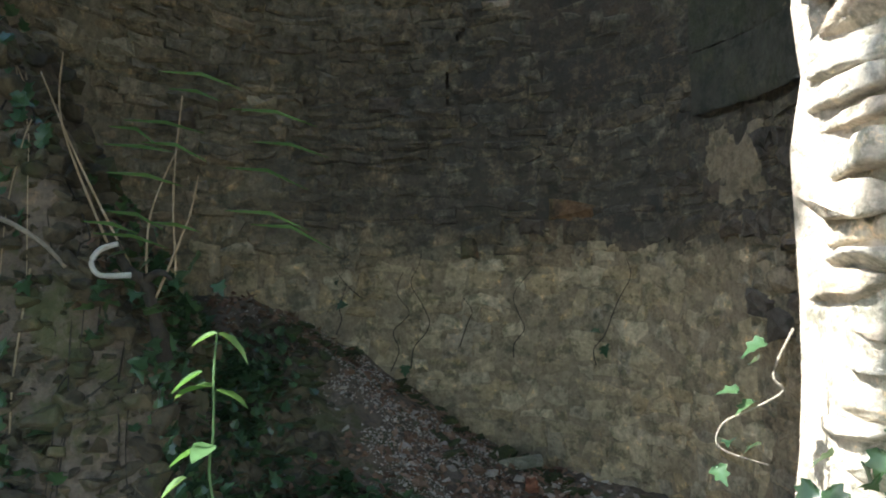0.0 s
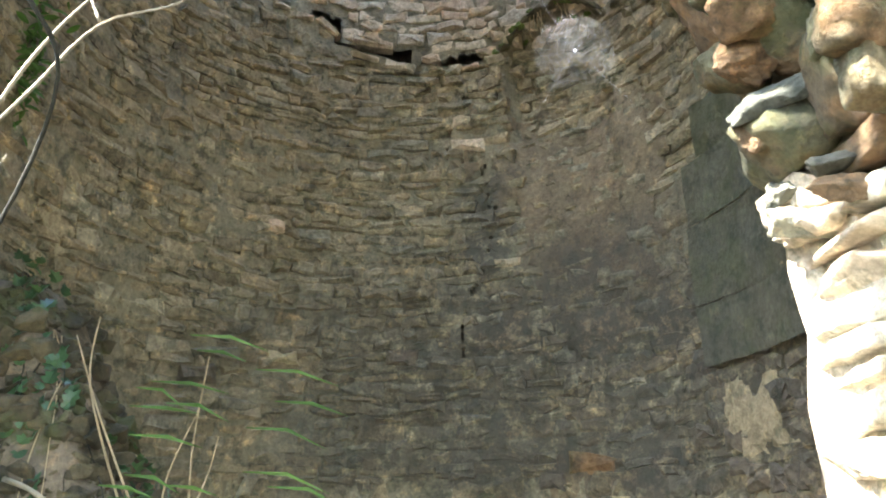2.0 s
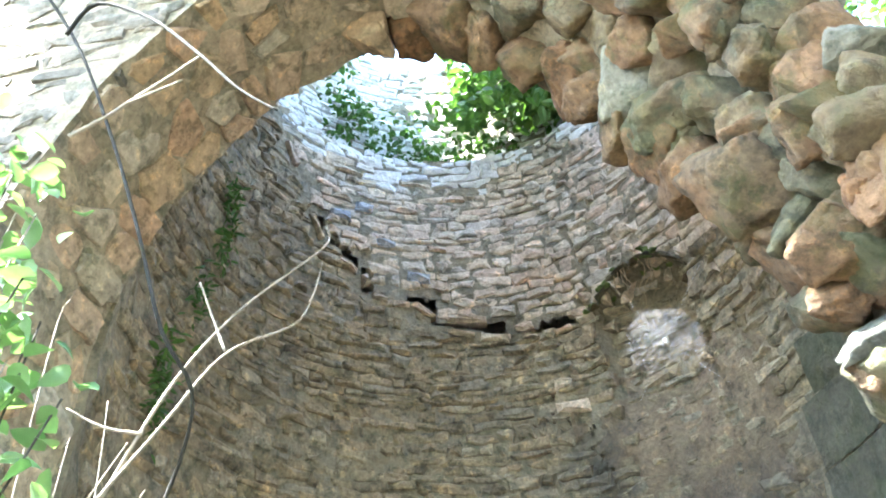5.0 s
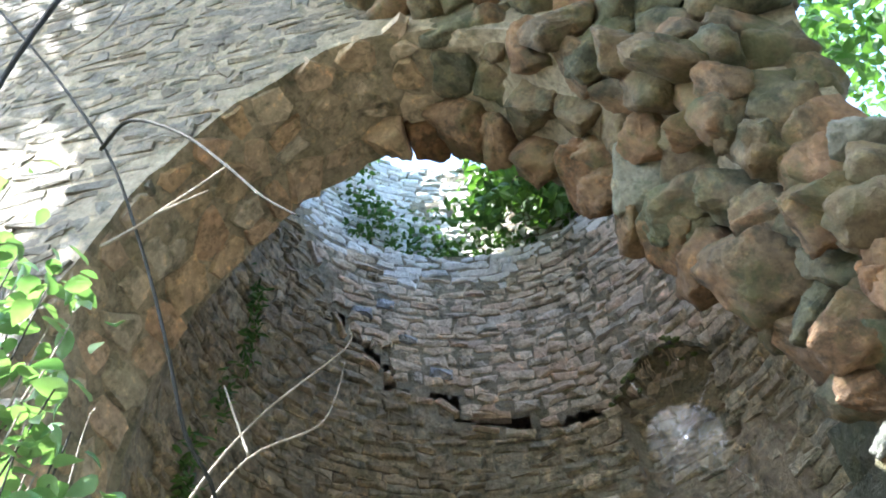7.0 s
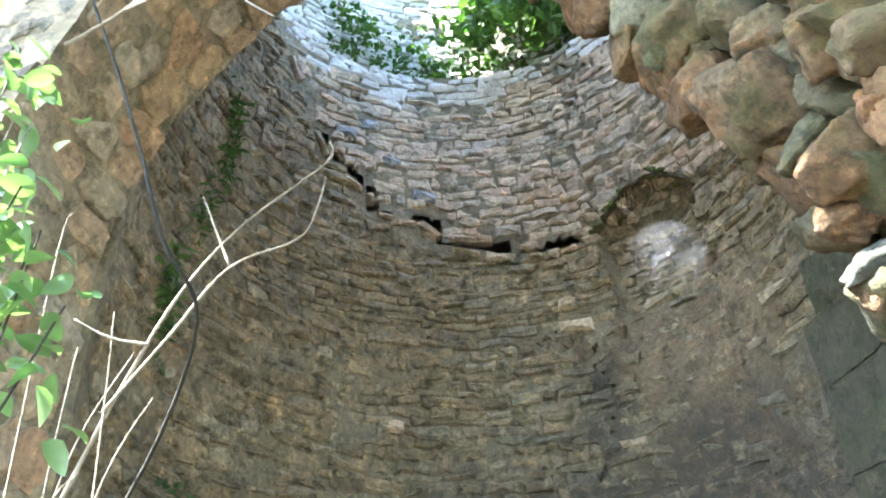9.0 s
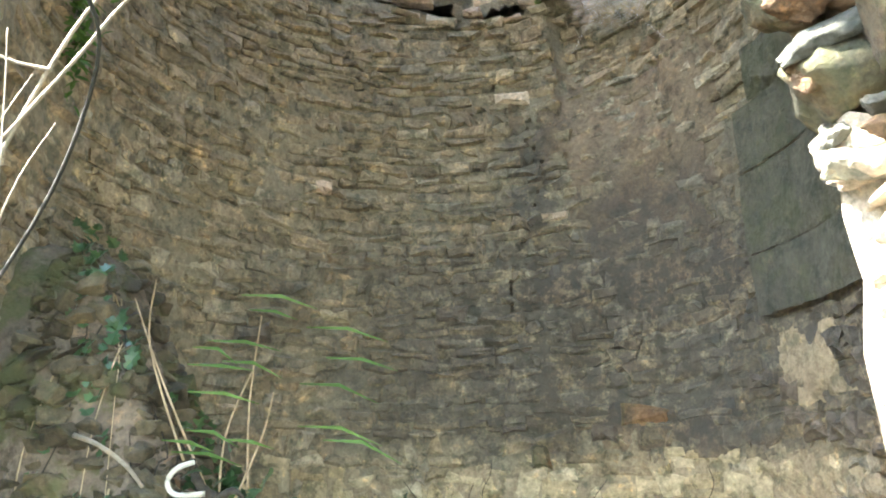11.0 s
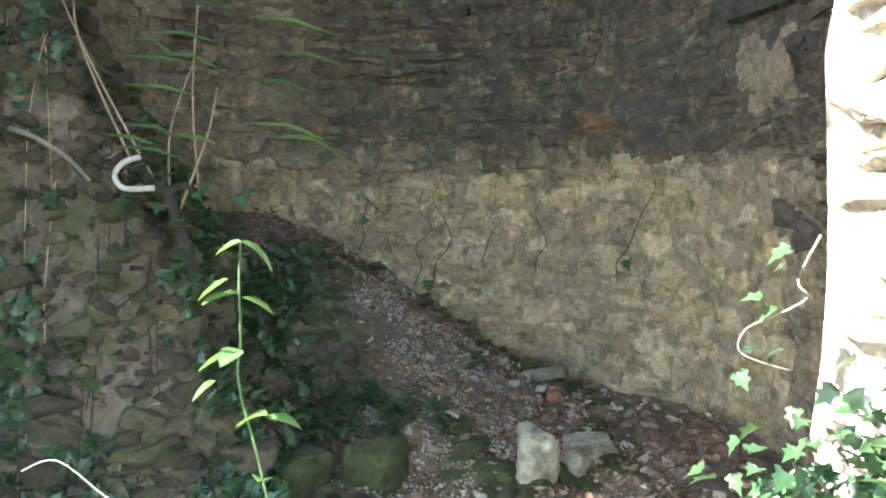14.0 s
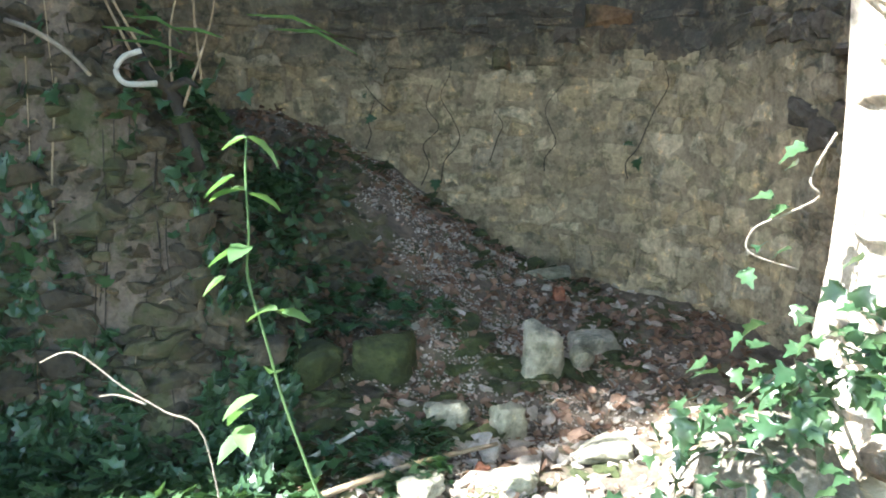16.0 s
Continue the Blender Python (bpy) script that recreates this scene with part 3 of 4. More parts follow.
stone_thing("boulder", -0.12, 3.05, 0.2, 0.16, 0.17, 15, mat_rock, "grey mossy rock half buried", 17)
stone_thing("boulder", 0.46, 4.8, 0.36, 0.14, 0.07, 14, mat_rock, "pale flat stone slab lying on the slope", 14, 8, 0.1)
stone_thing("boulder", 0.48, 4.44, 0.1, 0.1, 0.1, 0, mat_brick, "weathered red brick lump", 15)
stone_thing("boulder", 0.02, 2.72, 0.07, 0.06, 0.07, 0, mat_brick, "small orange brick fragment", 16)
stone_thing("boulder", 0.49, 2.88, 0.3, 0.2, 0.09, 12, mat_rock, "sunlit flat pale slab of broken stone", 18, 3, 0.1)
stone_thing("boulder", -0.2, 2.55, 0.22, 0.14, 0.12, 50, mat_rock, "sunlit broken pale stone", 19)
stone_thing("boulder", 0.14, 2.62, 0.2, 0.15, 0.1, -30, mat_rock, "sunlit broken pale stone", 20)
stone_thing("boulder", 0.32, 2.45, 0.12, 0.09, 0.16, 15, mat_rock, "upright stone splinter in the sun", 22)
stone_thing("boulder", 0.88, 2.08, 0.46, 0.42, 0.75, 20, mat_grey, "squat grey boulder overgrown with ivy at the jamb's foot", 25, 4)
stone_thing("boulder", 1.12, 1.9, 0.4, 0.4, 0.5, 60, mat_rock, "pale sunlit stone fallen at the jamb", 28, 0)
stone_thing("moss_mound", -0.43, 3.35, 0.34, 0.3, 0.26, 0, mat_moss, "round hummock of dark green moss", 31, 0, 0.4)
stone_thing("moss_mound", -0.75, 3.2, 0.3, 0.3, 0.24, 40, mat_moss, "low mossy hummock on the bank", 33, 0, 0.4)
stone_thing("boulder", -0.95, 3.02, 0.42, 0.2, 0.13, 8, mat_bank, "squared stone jutting from the bank, darkened for shade", 35, 0, 0.0)


def rubble():
    rng = random.Random(8)
    big = Heap()
    kinds = [chunk(rng, 1, 0.8, 0.45, 11) for _ in range(10)]
    for _ in range(480):
        x, y = rng.gauss(0.45, 0.5), rng.uniform(2.35, 4.9)
        if x < -0.9 or x > 1.4:
            continue
        s = 0.03 + 0.09 * rng.random() ** 2.2
        big.add(turned(rng, on_ground(x, y, 0.005), 25) @ Matrix.Diagonal((s, s, s, 1)), rng.choice(kinds))
    for _ in range(420):
        x, y = rng.uniform(-0.5, 1.1), rng.uniform(2.2, 3.05)
        s = 0.03 + 0.12 * rng.random() ** 2.5
        big.add(turned(rng, on_ground(x, y, 0.005), 25) @ Matrix.Diagonal((s, s, s, 1)), rng.choice(kinds))
    tagged(big.done("rubble", mat_chip), "loose pale stone rubble strewn over the slope", "rubble", kind="stuff")
    fine = Heap()
    for _ in range(17000):
        u = rng.random()
        x, y = rng.gauss(0.12, 0.45) - 0.45 * smooth01(3.3, 5, 2.4 + 2.8 * u), 2.4 + 2.8 * u
        if abs(noise.noise(Vector((x * 1.6, y * 1.6, 9)))) > 0.4 or rng.random() < smooth01(0.0, 0.35, noise.noise(Vector((x * 3, y * 3, 4)))):
            continue
        s = 0.007 + 0.024 * rng.random() ** 2
        fine.add(turned(rng, on_ground(x, y, 0.002), 40) @ Matrix.Diagonal((s, s, s, 1)), kinds[rng.randrange(3)])
    tagged(fine.done("gravel", mat_chip), "pale gravel and mortar crumbs on the slope", "gravel", kind="stuff")


rubble()


def litter():
    rng = random.Random(5)
    h = Heap()
    shapes = [leaf_shape("oval", 0.05, c) for c in (0.5, -0.5, 0.9)] + [leaf_shape("ivy", 0.06, 0.6)]
    for _ in range(3600):
        x, y = rng.uniform(-1.5, 1.4), rng.uniform(2.0, 5.1)
        if y < 3.0 and rng.random() < 0.6:
            continue
        if noise.noise(Vector((x * 1.3, y * 1.3, 2))) < -0.2:
            continue
        h.add(turned(rng, on_ground(x, y, 0.012), 40), rng.choice(shapes))
    tagged(h.done("leaf_litter", mat_dead), "brown dead leaves lying on the rubble", "leaves", kind="stuff")


litter()


def bank_stones():
    rng = random.Random(15)
    h = Heap()
    for _ in range(1700):
        x, y = rng.uniform(-2.1, -0.55), rng.uniform(2.62, 4.3)
        s = 0.03 + 0.17 * rng.random() ** 2.2
        h.add(turned(rng, on_ground(x, y, -0.35 * s), 20), chunk(rng, s * 1.3, s, s * 0.7, 12))
    for _ in range(1100):
        x, y = rng.uniform(-2.1, -0.7), rng.uniform(2.58, 3.15)
        s = 0.02 + 0.1 * rng.random() ** 2
        h.add(turned(rng, on_ground(x, y, -0.2 * s), 35), chunk(rng, s * 1.4, s, s * 0.7, 10))
    for _ in range(800):
        x, y = rng.gauss(-0.98, 0.13), rng.uniform(2.75, 4.6)
        s = 0.04 + 0.12 * rng.random() ** 1.6
        h.add(turned(rng, on_ground(x, y, -0.1 * s), 50), chunk(rng, s * 1.4, s, s * 0.8, 11))
    tagged(h.done("bank_stones", mat_bank), "crumbling limestone lumps in the earth bank, darkened for shade", "stones", kind="stuff")


bank_stones()


def ground_ivy():
    rng = random.Random(25)
    h = Heap()
    shapes = [leaf_shape("ivy", 0.068, c) for c in (0.1, 0.25, 0.4)]
    n = 0
    while n < 1700:
        x, y = rng.uniform(-2.05, -0.1), rng.uniform(2.3, 4.2)
        if noise.noise(Vector((x * 2.2, y * 2.2 + 3, 1.5))) < (0.2 if x > -0.9 else 0.0) - 0.55 * smooth01(3.05, 2.65, y) * smooth01(-0.1, -0.7, x):
            continue
        if ground_z(x, y) > 1.45 and rng.random() < 0.85:
            continue
        n += 1
        s = rng.uniform(0.6, 1.3)
        m = pose(0, 0, 0, rng.uniform(10, 65), rng.uniform(-30, 30), rng.gauss(180, 50))
        h.add(Matrix.Translation(on_ground(x, y, rng.uniform(0.015, 0.07) + 0.06 * (x < -0.85))) @ m @ Matrix.Diagonal((s, s, s, 1)), rng.choice(shapes))
    n = 0
    while n < 2500:
        x, y = rng.uniform(-2.05, -0.75), rng.uniform(2.5, 3.2)
        if noise.noise(Vector((x * 2.6, y * 2.6, 7.5))) < -0.22:
            continue
        if ground_z(x, y) > 1.45 and rng.random() < 0.85:
            continue
        n += 1
        s = rng.uniform(0.55, 1.2)
        m = pose(0, 0, 0, rng.uniform(45, 95), rng.uniform(-35, 35), rng.gauss(0, 35))
        h.add(Matrix.Translation(on_ground(x, y - 0.05, rng.uniform(0.02, 0.09))) @ m @ Matrix.Diagonal((s, s, s, 1)), rng.choice(shapes))
    for _ in range(260):
        x, y = rng.gauss(-1.0, 0.13), rng.uniform(2.95, 4.4)
        s = rng.uniform(0.5, 1.1)
        m = pose(0, 0, 0, rng.uniform(20, 95), rng.uniform(-35, 35), rng.gauss(30, 50))
        h.add(Matrix.Translation(on_ground(x, y, rng.uniform(0.05, 0.14))) @ m @ Matrix.Diagonal((s, s, s, 1)), rng.choice(shapes))
    tagged(h.done("ground_ivy", mat_ivy), "dark green ivy creeping over the earth bank", "ivy", kind="stuff")


ground_ivy()


def moss_cushions():
    """Low cushions of moss along the upper edge of the slope and in patches down it."""
    rng = random.Random(27)
    h = Heap()
    n = 0
    while n < 170:
        x, y = rng.uniform(-1.0, 0.75), rng.uniform(2.7, 5.1)
        d = math.hypot(x - CX, y - CY)
        if d > 1.9 or (d < 1.62 and noise.noise(Vector((x * 2.4, y * 2.4, 4.5))) < 0.2):
            continue
        n += 1
        w = rng.uniform(0.06, 0.2)
        h.add(Matrix.Translation(on_ground(x, y, 0.0)) @ pose(0, 0, 0, rng.gauss(0, 10), rng.gauss(0, 10), rng.uniform(0, 360)), boulder(rng, w * 1.4, w, 0.05, n, 1))
    tagged(h.done("moss_cushions", mat_moss), "dark green moss cushions over the rubble slope", "moss", kind="stuff")


moss_cushions()


# ---- plants ----
def leafy(thing, name, mat, spots, kind, size, seed, droop=25):
    """Single leaves as parts, at the spots (place, turn about z)."""
    rng = random.Random(seed)
    shapes = [mesh_data(name, *leaf_shape(kind, size, c), mat, True) for c in (0.1, 0.25, 0.4)]
    for p, rz in spots:
        ob = new(name, rng.choice(shapes))
        s = rng.uniform(0.75, 1.2)
        ob.matrix_world = pose(p[0], p[1], p[2], rng.uniform(-droop - 20, droop - 15), rng.uniform(-droop, droop), rz) @ Matrix.Diagonal((s, s, s, 1))
        m = ob.matrix_world.copy()
        ob.parent = thing
        ob.matrix_parent_inverse = Matrix.Translation(-Vector(thing.location))
        ob.matrix_basis = m


def limb(thing, name, mat, points, r0, r1, label="", rough=0.2, sides=6):
    v, f = tube(points, r0, r1, sides, rough)
    return under(thing, mesh_object(name, v, f, mat, None, label, True))


def seedling():
    t = base("seedling", (-0.36, 2.03, 0.0), "slender young shrub with bright sunlit green leaves", "plant")
    limb(t, "stem", mat_young, [(-0.36, 2.03, 0.0), (-0.448, 2.04, 0.265), (-0.548, 2.04, 0.589), (-0.589, 2.04, 0.771), (-0.631, 2.04, 0.954), (-0.622, 2.04, 1.08), (-0.622, 2.04, 1.23), (-0.614, 2.04, 1.34)], 0.005, 0.003)
    spots = [((-0.614, 2.04, 1.34), 95), ((-0.614, 2.04, 1.34), -70), ((-0.647, 2.03, 1.24), 100), ((-0.622, 2.03, 1.2), 80), ((-0.614, 2.03, 1.19), -60),
             ((-0.631, 2.03, 1.05), 110), ((-0.622, 2.02, 1.05), 170), ((-0.689, 2.03, 0.962), 105), ((-0.548, 2.02, 0.871), 0), ((-0.539, 2.02, 0.862), -80), ((-0.548, 2.02, 0.871), 80),
             ((-0.564, 2.02, 0.688), 20), ((-0.614, 2.02, 0.622), 120), ((-0.639, 2.02, 0.58), 60), ((-0.664, 2.02, 0.53), 200), ((-0.647, 2.02, 0.506), 130)]
    leafy(t, "leaf", mat_young, spots, "oval", 0.1, 2, 16)


seedling()


def ivy_at_jamb():
    t = base("ivy_plant", (0.95, 2.15, 0.3), "ivy with pale sunlit leaves trailing over stones by the jamb", "ivy")
    limb(t, "stem", mat_twig, [(1.04, 2.32, 1.33), (0.96, 2.28, 1.2), (0.99, 2.28, 1.15), (0.89, 2.26, 1.1), (0.8, 2.25, 1.06), (0.79, 2.25, 0.99), (0.93, 2.25, 0.94)], 0.0042, 0.0025)
    limb(t, "stem", mat_twig, [(1.1, 2.1, 0.4), (0.9, 2.0, 0.72), (0.78, 1.98, 0.7), (0.7, 2.0, 0.62)], 0.006, 0.003)
    limb(t, "stem", mat_twig, [(1.0, 2.05, 0.2), (0.8, 1.9, 0.5), (0.6, 1.95, 0.5), (0.52, 2.0, 0.3)], 0.007, 0.003)
    rng = random.Random(41)
    spots = [((0.93, 2.27, 1.29), 90), ((0.91, 2.27, 1.24), 120), ((0.84, 2.25, 1.15), 60), ((0.89, 2.25, 1.12), 100), ((0.9, 2.24, 1.0), 80), ((0.84, 2.3, 1.0), 150), ((0.8, 2.3, 0.92), 170)]
    for _ in range(260):
        u = rng.random()
        x = 0.5 + 0.78 * u
        z = 0.42 + 0.5 * u + rng.gauss(0, 0.11)
        if x < 0.72 and rng.random() < 0.55:
            z = rng.uniform(0.1, 0.72)
        spots.append(((x + rng.gauss(0, 0.05), 1.98 + rng.gauss(0, 0.09) - 0.1 * (z < 0.5), z), rng.gauss(180, 70)))
    leafy(t, "leaf", mat_ivy, spots, "ivy", 0.068, 6, 45)


ivy_at_jamb()


def wall_creeper():
    t = base("creeper", (0.1, 5.15, 0.6), "thin ivy creeper clinging to the pale wall", "ivy")
    rng = random.Random(44)
    spots = []
    for th0 in (-12, -7, -1, 3, 13, 24, 41):
        pts, th, z = [], th0, 0.8 - 0.006 * th0 + rng.uniform(0, 0.5)
        while z < 1.6 + rng.uniform(-0.3, 0.2):
            pts.append(on_wall(th, z, 0.035))
            th += rng.gauss(0.4, 1.7)
            z += rng.uniform(0.08, 0.16)
        limb(t, "stem", mat_bark, pts, 0.0042, 0.002, "", 0.3, 5)
        for p in pts:
            if rng.random() < 0.12:
                spots.append((p + Vector((rng.gauss(0, 0.05), -0.03, 0.02)), rng.uniform(140, 220)))
    leafy(t, "leaf", mat_ivy, spots, "ivy", 0.09, 8, 40)


wall_creeper()


def old_stump():
    t = base("stump", on_ground(-1.2, 3.1), "gnarled old shrub stump with a bare white curved branch", "stump")
    limb(t, "trunk", mat_bark, [(-1.12, 3.05, 1.15), (-1.15, 3.02, 1.32), (-1.19, 3.0, 1.46), (-1.26, 2.98, 1.53), (-1.3, 3.0, 1.62)], 0.03, 0.014, "", 0.6, 8)
    limb(t, "branch", mat_bark, [(-1.2, 3.0, 1.46), (-1.12, 2.98, 1.5), (-1.07, 2.97, 1.47)], 0.02, 0.008)
    limb(t, "branch", mat_white, [(-1.27, 2.95, 1.61), (-1.33, 2.94, 1.59), (-1.365, 2.93, 1.54), (-1.33, 2.93, 1.49), (-1.22, 2.95, 1.49)], 0.01, 0.012, "bare white branch")
    for a, b, c in (((-1.15, 3.02, 1.4), (-1.02, 3.0, 1.7), (-0.98, 3.0, 1.88)), ((-1.2, 3.05, 1.45), (-1.2, 3.08, 1.72), (-1.11, 3.1, 1.98)), ((-1.25, 3.05, 1.5), (-1.5, 3.1, 1.95), (-1.66, 3.1, 2.32)),
                    ((-1.38, 3.1, 1.62), (-1.57, 3.1, 2.1), (-1.57, 3.1, 2.4)), ((-1.1, 3.1, 1.5), (-1.12, 3.12, 1.85), (-1.08, 3.1, 2.22))):
        limb(t, "stalk", mat_straw, [a, b, c], 0.006, 0.003, "dry bent stalk")
    rng = random.Random(47)
    spots = [((rng.gauss(-1.2, 0.16), rng.uniform(2.85, 3.0), rng.gauss(1.35, 0.12)), rng.gauss(180, 60)) for _ in range(26)]
    leafy(t, "leaf", mat_ivy, spots, "ivy", 0.085, 9, 40)


old_stump()


def sedge():
    t = base("sedge_tuft", on_ground(-1.2, 3.2), "tuft of long soft green sedge blades", "grass")
    rng = random.Random(52)
    for _ in range(16):
        x0, z0 = rng.uniform(-1.4, -0.75), rng.uniform(1.65, 2.3)
        dx = rng.uniform(0.2, 0.36)
        y = rng.uniform(2.85, 3.1)
        p = [Vector((x0, y, z0)), Vector((x0 + dx * 0.5, y, z0 - 0.01)), Vector((x0 + dx, y - 0.03, z0 - rng.uniform(0.03, 0.1)))]
        v, f = [], []
        for k, q in enumerate(p):
            w = (0.002, 0.008, 0.001)[k]
            v += [q + Vector((0, 0.4 * w, w)), q + Vector((0, -0.2 * w, 0.2 * w)), q - Vector((0, 0.4 * w, w))]
        for k in range(2):
            f += [(k * 3, k * 3 + 3, k * 3 + 4, k * 3 + 1), (k * 3 + 1, k * 3 + 4, k * 3 + 5, k * 3 + 2)]
        under(t, mesh_object("blade", v, f, mat_grass))


sedge()


def overhead_twigs():
    t = base("bare_twig", (-1.6, 1.75, 1.7), "forked bare bleached twig reaching up across the opening", "branch")
    limb(t, "branch", mat_twig, [(-1.61, 1.75, 1.77), (-1.44, 1.75, 2.25), (-1.34, 1.75, 2.52), (-1.19, 1.75, 2.84), (-1, 1.75, 3.07), (-0.731, 1.75, 3.27), (-0.722, 1.75, 3.36)], 0.0085, 0.0025)
    limb(t, "branch", mat_twig, [(-1.38, 1.74, 2.45), (-1.21, 1.75, 2.68), (-1.04, 1.75, 2.9), (-0.816, 1.75, 2.97), (-0.756, 1.75, 3.08), (-0.731, 1.75, 3.21)], 0.0062, 0.0022)
    limb(t, "branch", mat_twig, [(-1.04, 1.75, 2.91), (-1.11, 1.75, 3.07), (-1.17, 1.75, 3.21)], 0.006, 0.003)
    limb(t, "branch", mat_twig, [(-1.27, 1.75, 2.66), (-1.38, 1.71, 2.68), (-1.49, 1.67, 2.74)], 0.006, 0.003)
    d = base("dry_twigs", (-1.3, 1.55, 1.7), "bundle of thin bleached dry twigs standing at the opening", "branch")
    for pts in ([(-1.34, 1.55, 1.7), (-1.36, 1.55, 2.29), (-1.36, 1.55, 2.57)], [(-1.18, 1.55, 1.7), (-1.24, 1.55, 2.4), (-1.27, 1.55, 2.67)], [(-1.36, 1.55, 1.9), (-1.3, 1.55, 2.28), (-1.18, 1.55, 2.53)],
                [(-1.45, 1.55, 1.9), (-1.51, 1.55, 2.91), (-1.49, 1.55, 3.06)], [(-1.3, 1.55, 1.7), (-1.2, 1.55, 2.18), (-1.1, 1.55, 2.39)], [(-1.38, 1.55, 1.7), (-1.34, 1.55, 2.11), (-1.27, 1.55, 2.21)]):
        limb(d, "twig", mat_twig, pts, 0.0032, 0.0016, "", 0.35, 5)
    s = base("woody_vine", (-1.2, 1.24, 2.71), "long dark woody stem hanging across the arch", "branch")
    limb(s, "stem", mat_stem, [(-2.73, 1.24, 5.83), (-2.08, 1.24, 4.88), (-1.57, 1.24, 4.07), (-1.28, 1.24, 3.47), (-1.09, 1.24, 3.02), (-0.96, 1.25, 2.67), (-0.92, 1.4, 2.51), (-1.12, 1.6, 2.23), (-1.36, 1.64, 1.83)], 0.0065, 0.005)
    limb(s, "side_branch", mat_stem, [(-1.95, 0.996, 5.11), (-1.97, 0.996, 4.55), (-1.93, 0.996, 4.11), (-1.78, 0.996, 3.51)], 0.013, 0.008)
    limb(s, "side_branch", mat_stem, [(-1.57, 1.22, 4.04), (-1.47, 1.2, 4.17), (-1.22, 1.2, 3.99), (-0.992, 1.2, 3.71), (-0.832, 1.2, 3.49), (-0.696, 1.2, 3.35)], 0.009, 0.003)
    limb(s, "side_branch", mat_twig, [(-1.38, 1.2, 3.42), (-1.27, 1.2, 3.48), (-1.18, 1.2, 3.55), (-1.1, 1.2, 3.61), (-0.992, 1.2, 3.7)], 0.007, 0.004)
    limb(s, "side_branch", mat_twig, [(-1.2, 1.2, 3.53), (-1.12, 1.2, 3.56), (-1.03, 1.2, 3.59)], 0.006, 0.003)
    limb(s, "side_branch", mat_twig, [(-1.84, 1.08, 4.63), (-1.68, 1.08, 4.79), (-1.64, 1.08, 5.03)], 0.006, 0.003)


overhead_twigs()


def shrub():
    t = base("shrub", (-1.2, 0.7, 0.0), "leafy shrub with sunlit light green leaves at the opening's edge", "shrub")
    rng = random.Random(61)
    spots = []
    for k in range(30):
        z = rng.uniform(2.0, 3.3)
        x = -0.97 - 0.36 * (z - 2.15) + rng.uniform(-0.08, 0.16)
        tip = Vector((x, 0.85 + rng.uniform(-0.08, 0.05), z))
        foot = Vector((-1.25 + rng.uniform(-0.2, 0.2), 0.72, 0.0))
        mid = foot.lerp(tip, 0.55) + Vector((rng.gauss(0, 0.1), 0, 0))
        limb(t, "stem", mat_bark if k % 2 else mat_twig, [foot, mid, tip], 0.005, 0.002)
        for _ in range(10):
            u = rng.uniform(0.88, 1.03)
            p = foot.lerp(tip, u) + Vector((rng.gauss(0, 0.055), rng.gauss(0, 0.05), rng.gauss(0, 0.055)))
            spots.append((p, rng.uniform(0, 360)))
    leafy(t, "leaf", mat_young, spots, "oval", 0.06, 12, 50)


shrub()


def ferns():
    rng = random.Random(66)
    for th, z in ((-82, 5.45), (-81, 5.1), (-93, 3.95), (-92, 3.65), (-86, 4.5)):
        t = base("fern", on_wall(th, z), "small dark green fern growing in the wall", "fern", "ferns in the wall")
        h = Heap()
        for _ in range(60):
            h.add(turned(rng, on_wall(th + rng.gauss(0, 1.5), z + rng.gauss(0, 0.12), 0.04 + 0.05 * rng.random()), 80), leaf_shape("long", rng.uniform(0.05, 0.1), 0.3))
        tagged(under(t, h.done("fronds", mat_canopy)), kind="stuff")


ferns()


def ground_sticks():
    a = base("dead_twig", on_ground(-0.77, 2.0), "thin grey dead twig arching over the ivy", "branch")
    limb(a, "branch", mat_twig, [(-0.72, 2.0, 0.1), (-0.77, 2.0, 0.5), (-0.88, 2.0, 0.58), (-0.99, 2.0, 0.65), (-1.12, 2.0, 0.75), (-1.22, 2.0, 0.72)], 0.003, 0.002)
    limb(a, "side_branch", mat_twig, [(-0.93, 2.0, 0.6), (-1.0, 1.99, 0.63), (-1.05, 1.98, 0.63)], 0.004, 0.002)
    b = base("stick", on_ground(-0.6, 2.7), "pale broken stick lying on the ground", "branch")
    limb(b, "branch", mat_white, [on_ground(-0.8, 2.52, 0.05), on_ground(-0.62, 2.72, 0.07), on_ground(-0.46, 2.88, 0.08)], 0.011, 0.008)
    c = base("stick", on_ground(-0.2, 2.6), "long brown stick lying on the rubble", "branch")
    limb(c, "branch", mat_straw, [on_ground(-0.6, 2.42, 0.05), on_ground(-0.25, 2.68, 0.06), on_ground(0.08, 2.86, 0.06)], 0.013, 0.008)


ground_sticks()


def roots():
    rng = random.Random(71)
    t = base("roots", on_ground(-1.4, 3.0), "tangle of thin pale roots hanging over the bank", "roots")
    for _ in range(22):
        x, y = rng.uniform(-2.0, -0.7), rng.uniform(2.95, 3.3)
        pts = []
        for k in range(6):
            pts.append(on_ground(x, y, 0.02 + 0.02 * rng.random()))
            x += rng.gauss(0, 0.07)
            y -= 0.07
        limb(t, "root", mat_straw if rng.random() < 0.25 else mat_bark, pts, rng.uniform(0.003, 0.006), 0.002, "", 0.3, 5)
    limb(t, "root", mat_twig, [(-1.75, 2.9, 1.72), (-1.62, 2.85, 1.68), (-1.5, 2.85, 1.6), (-1.45, 2.9, 1.52)], 0.012, 0.007)


roots()


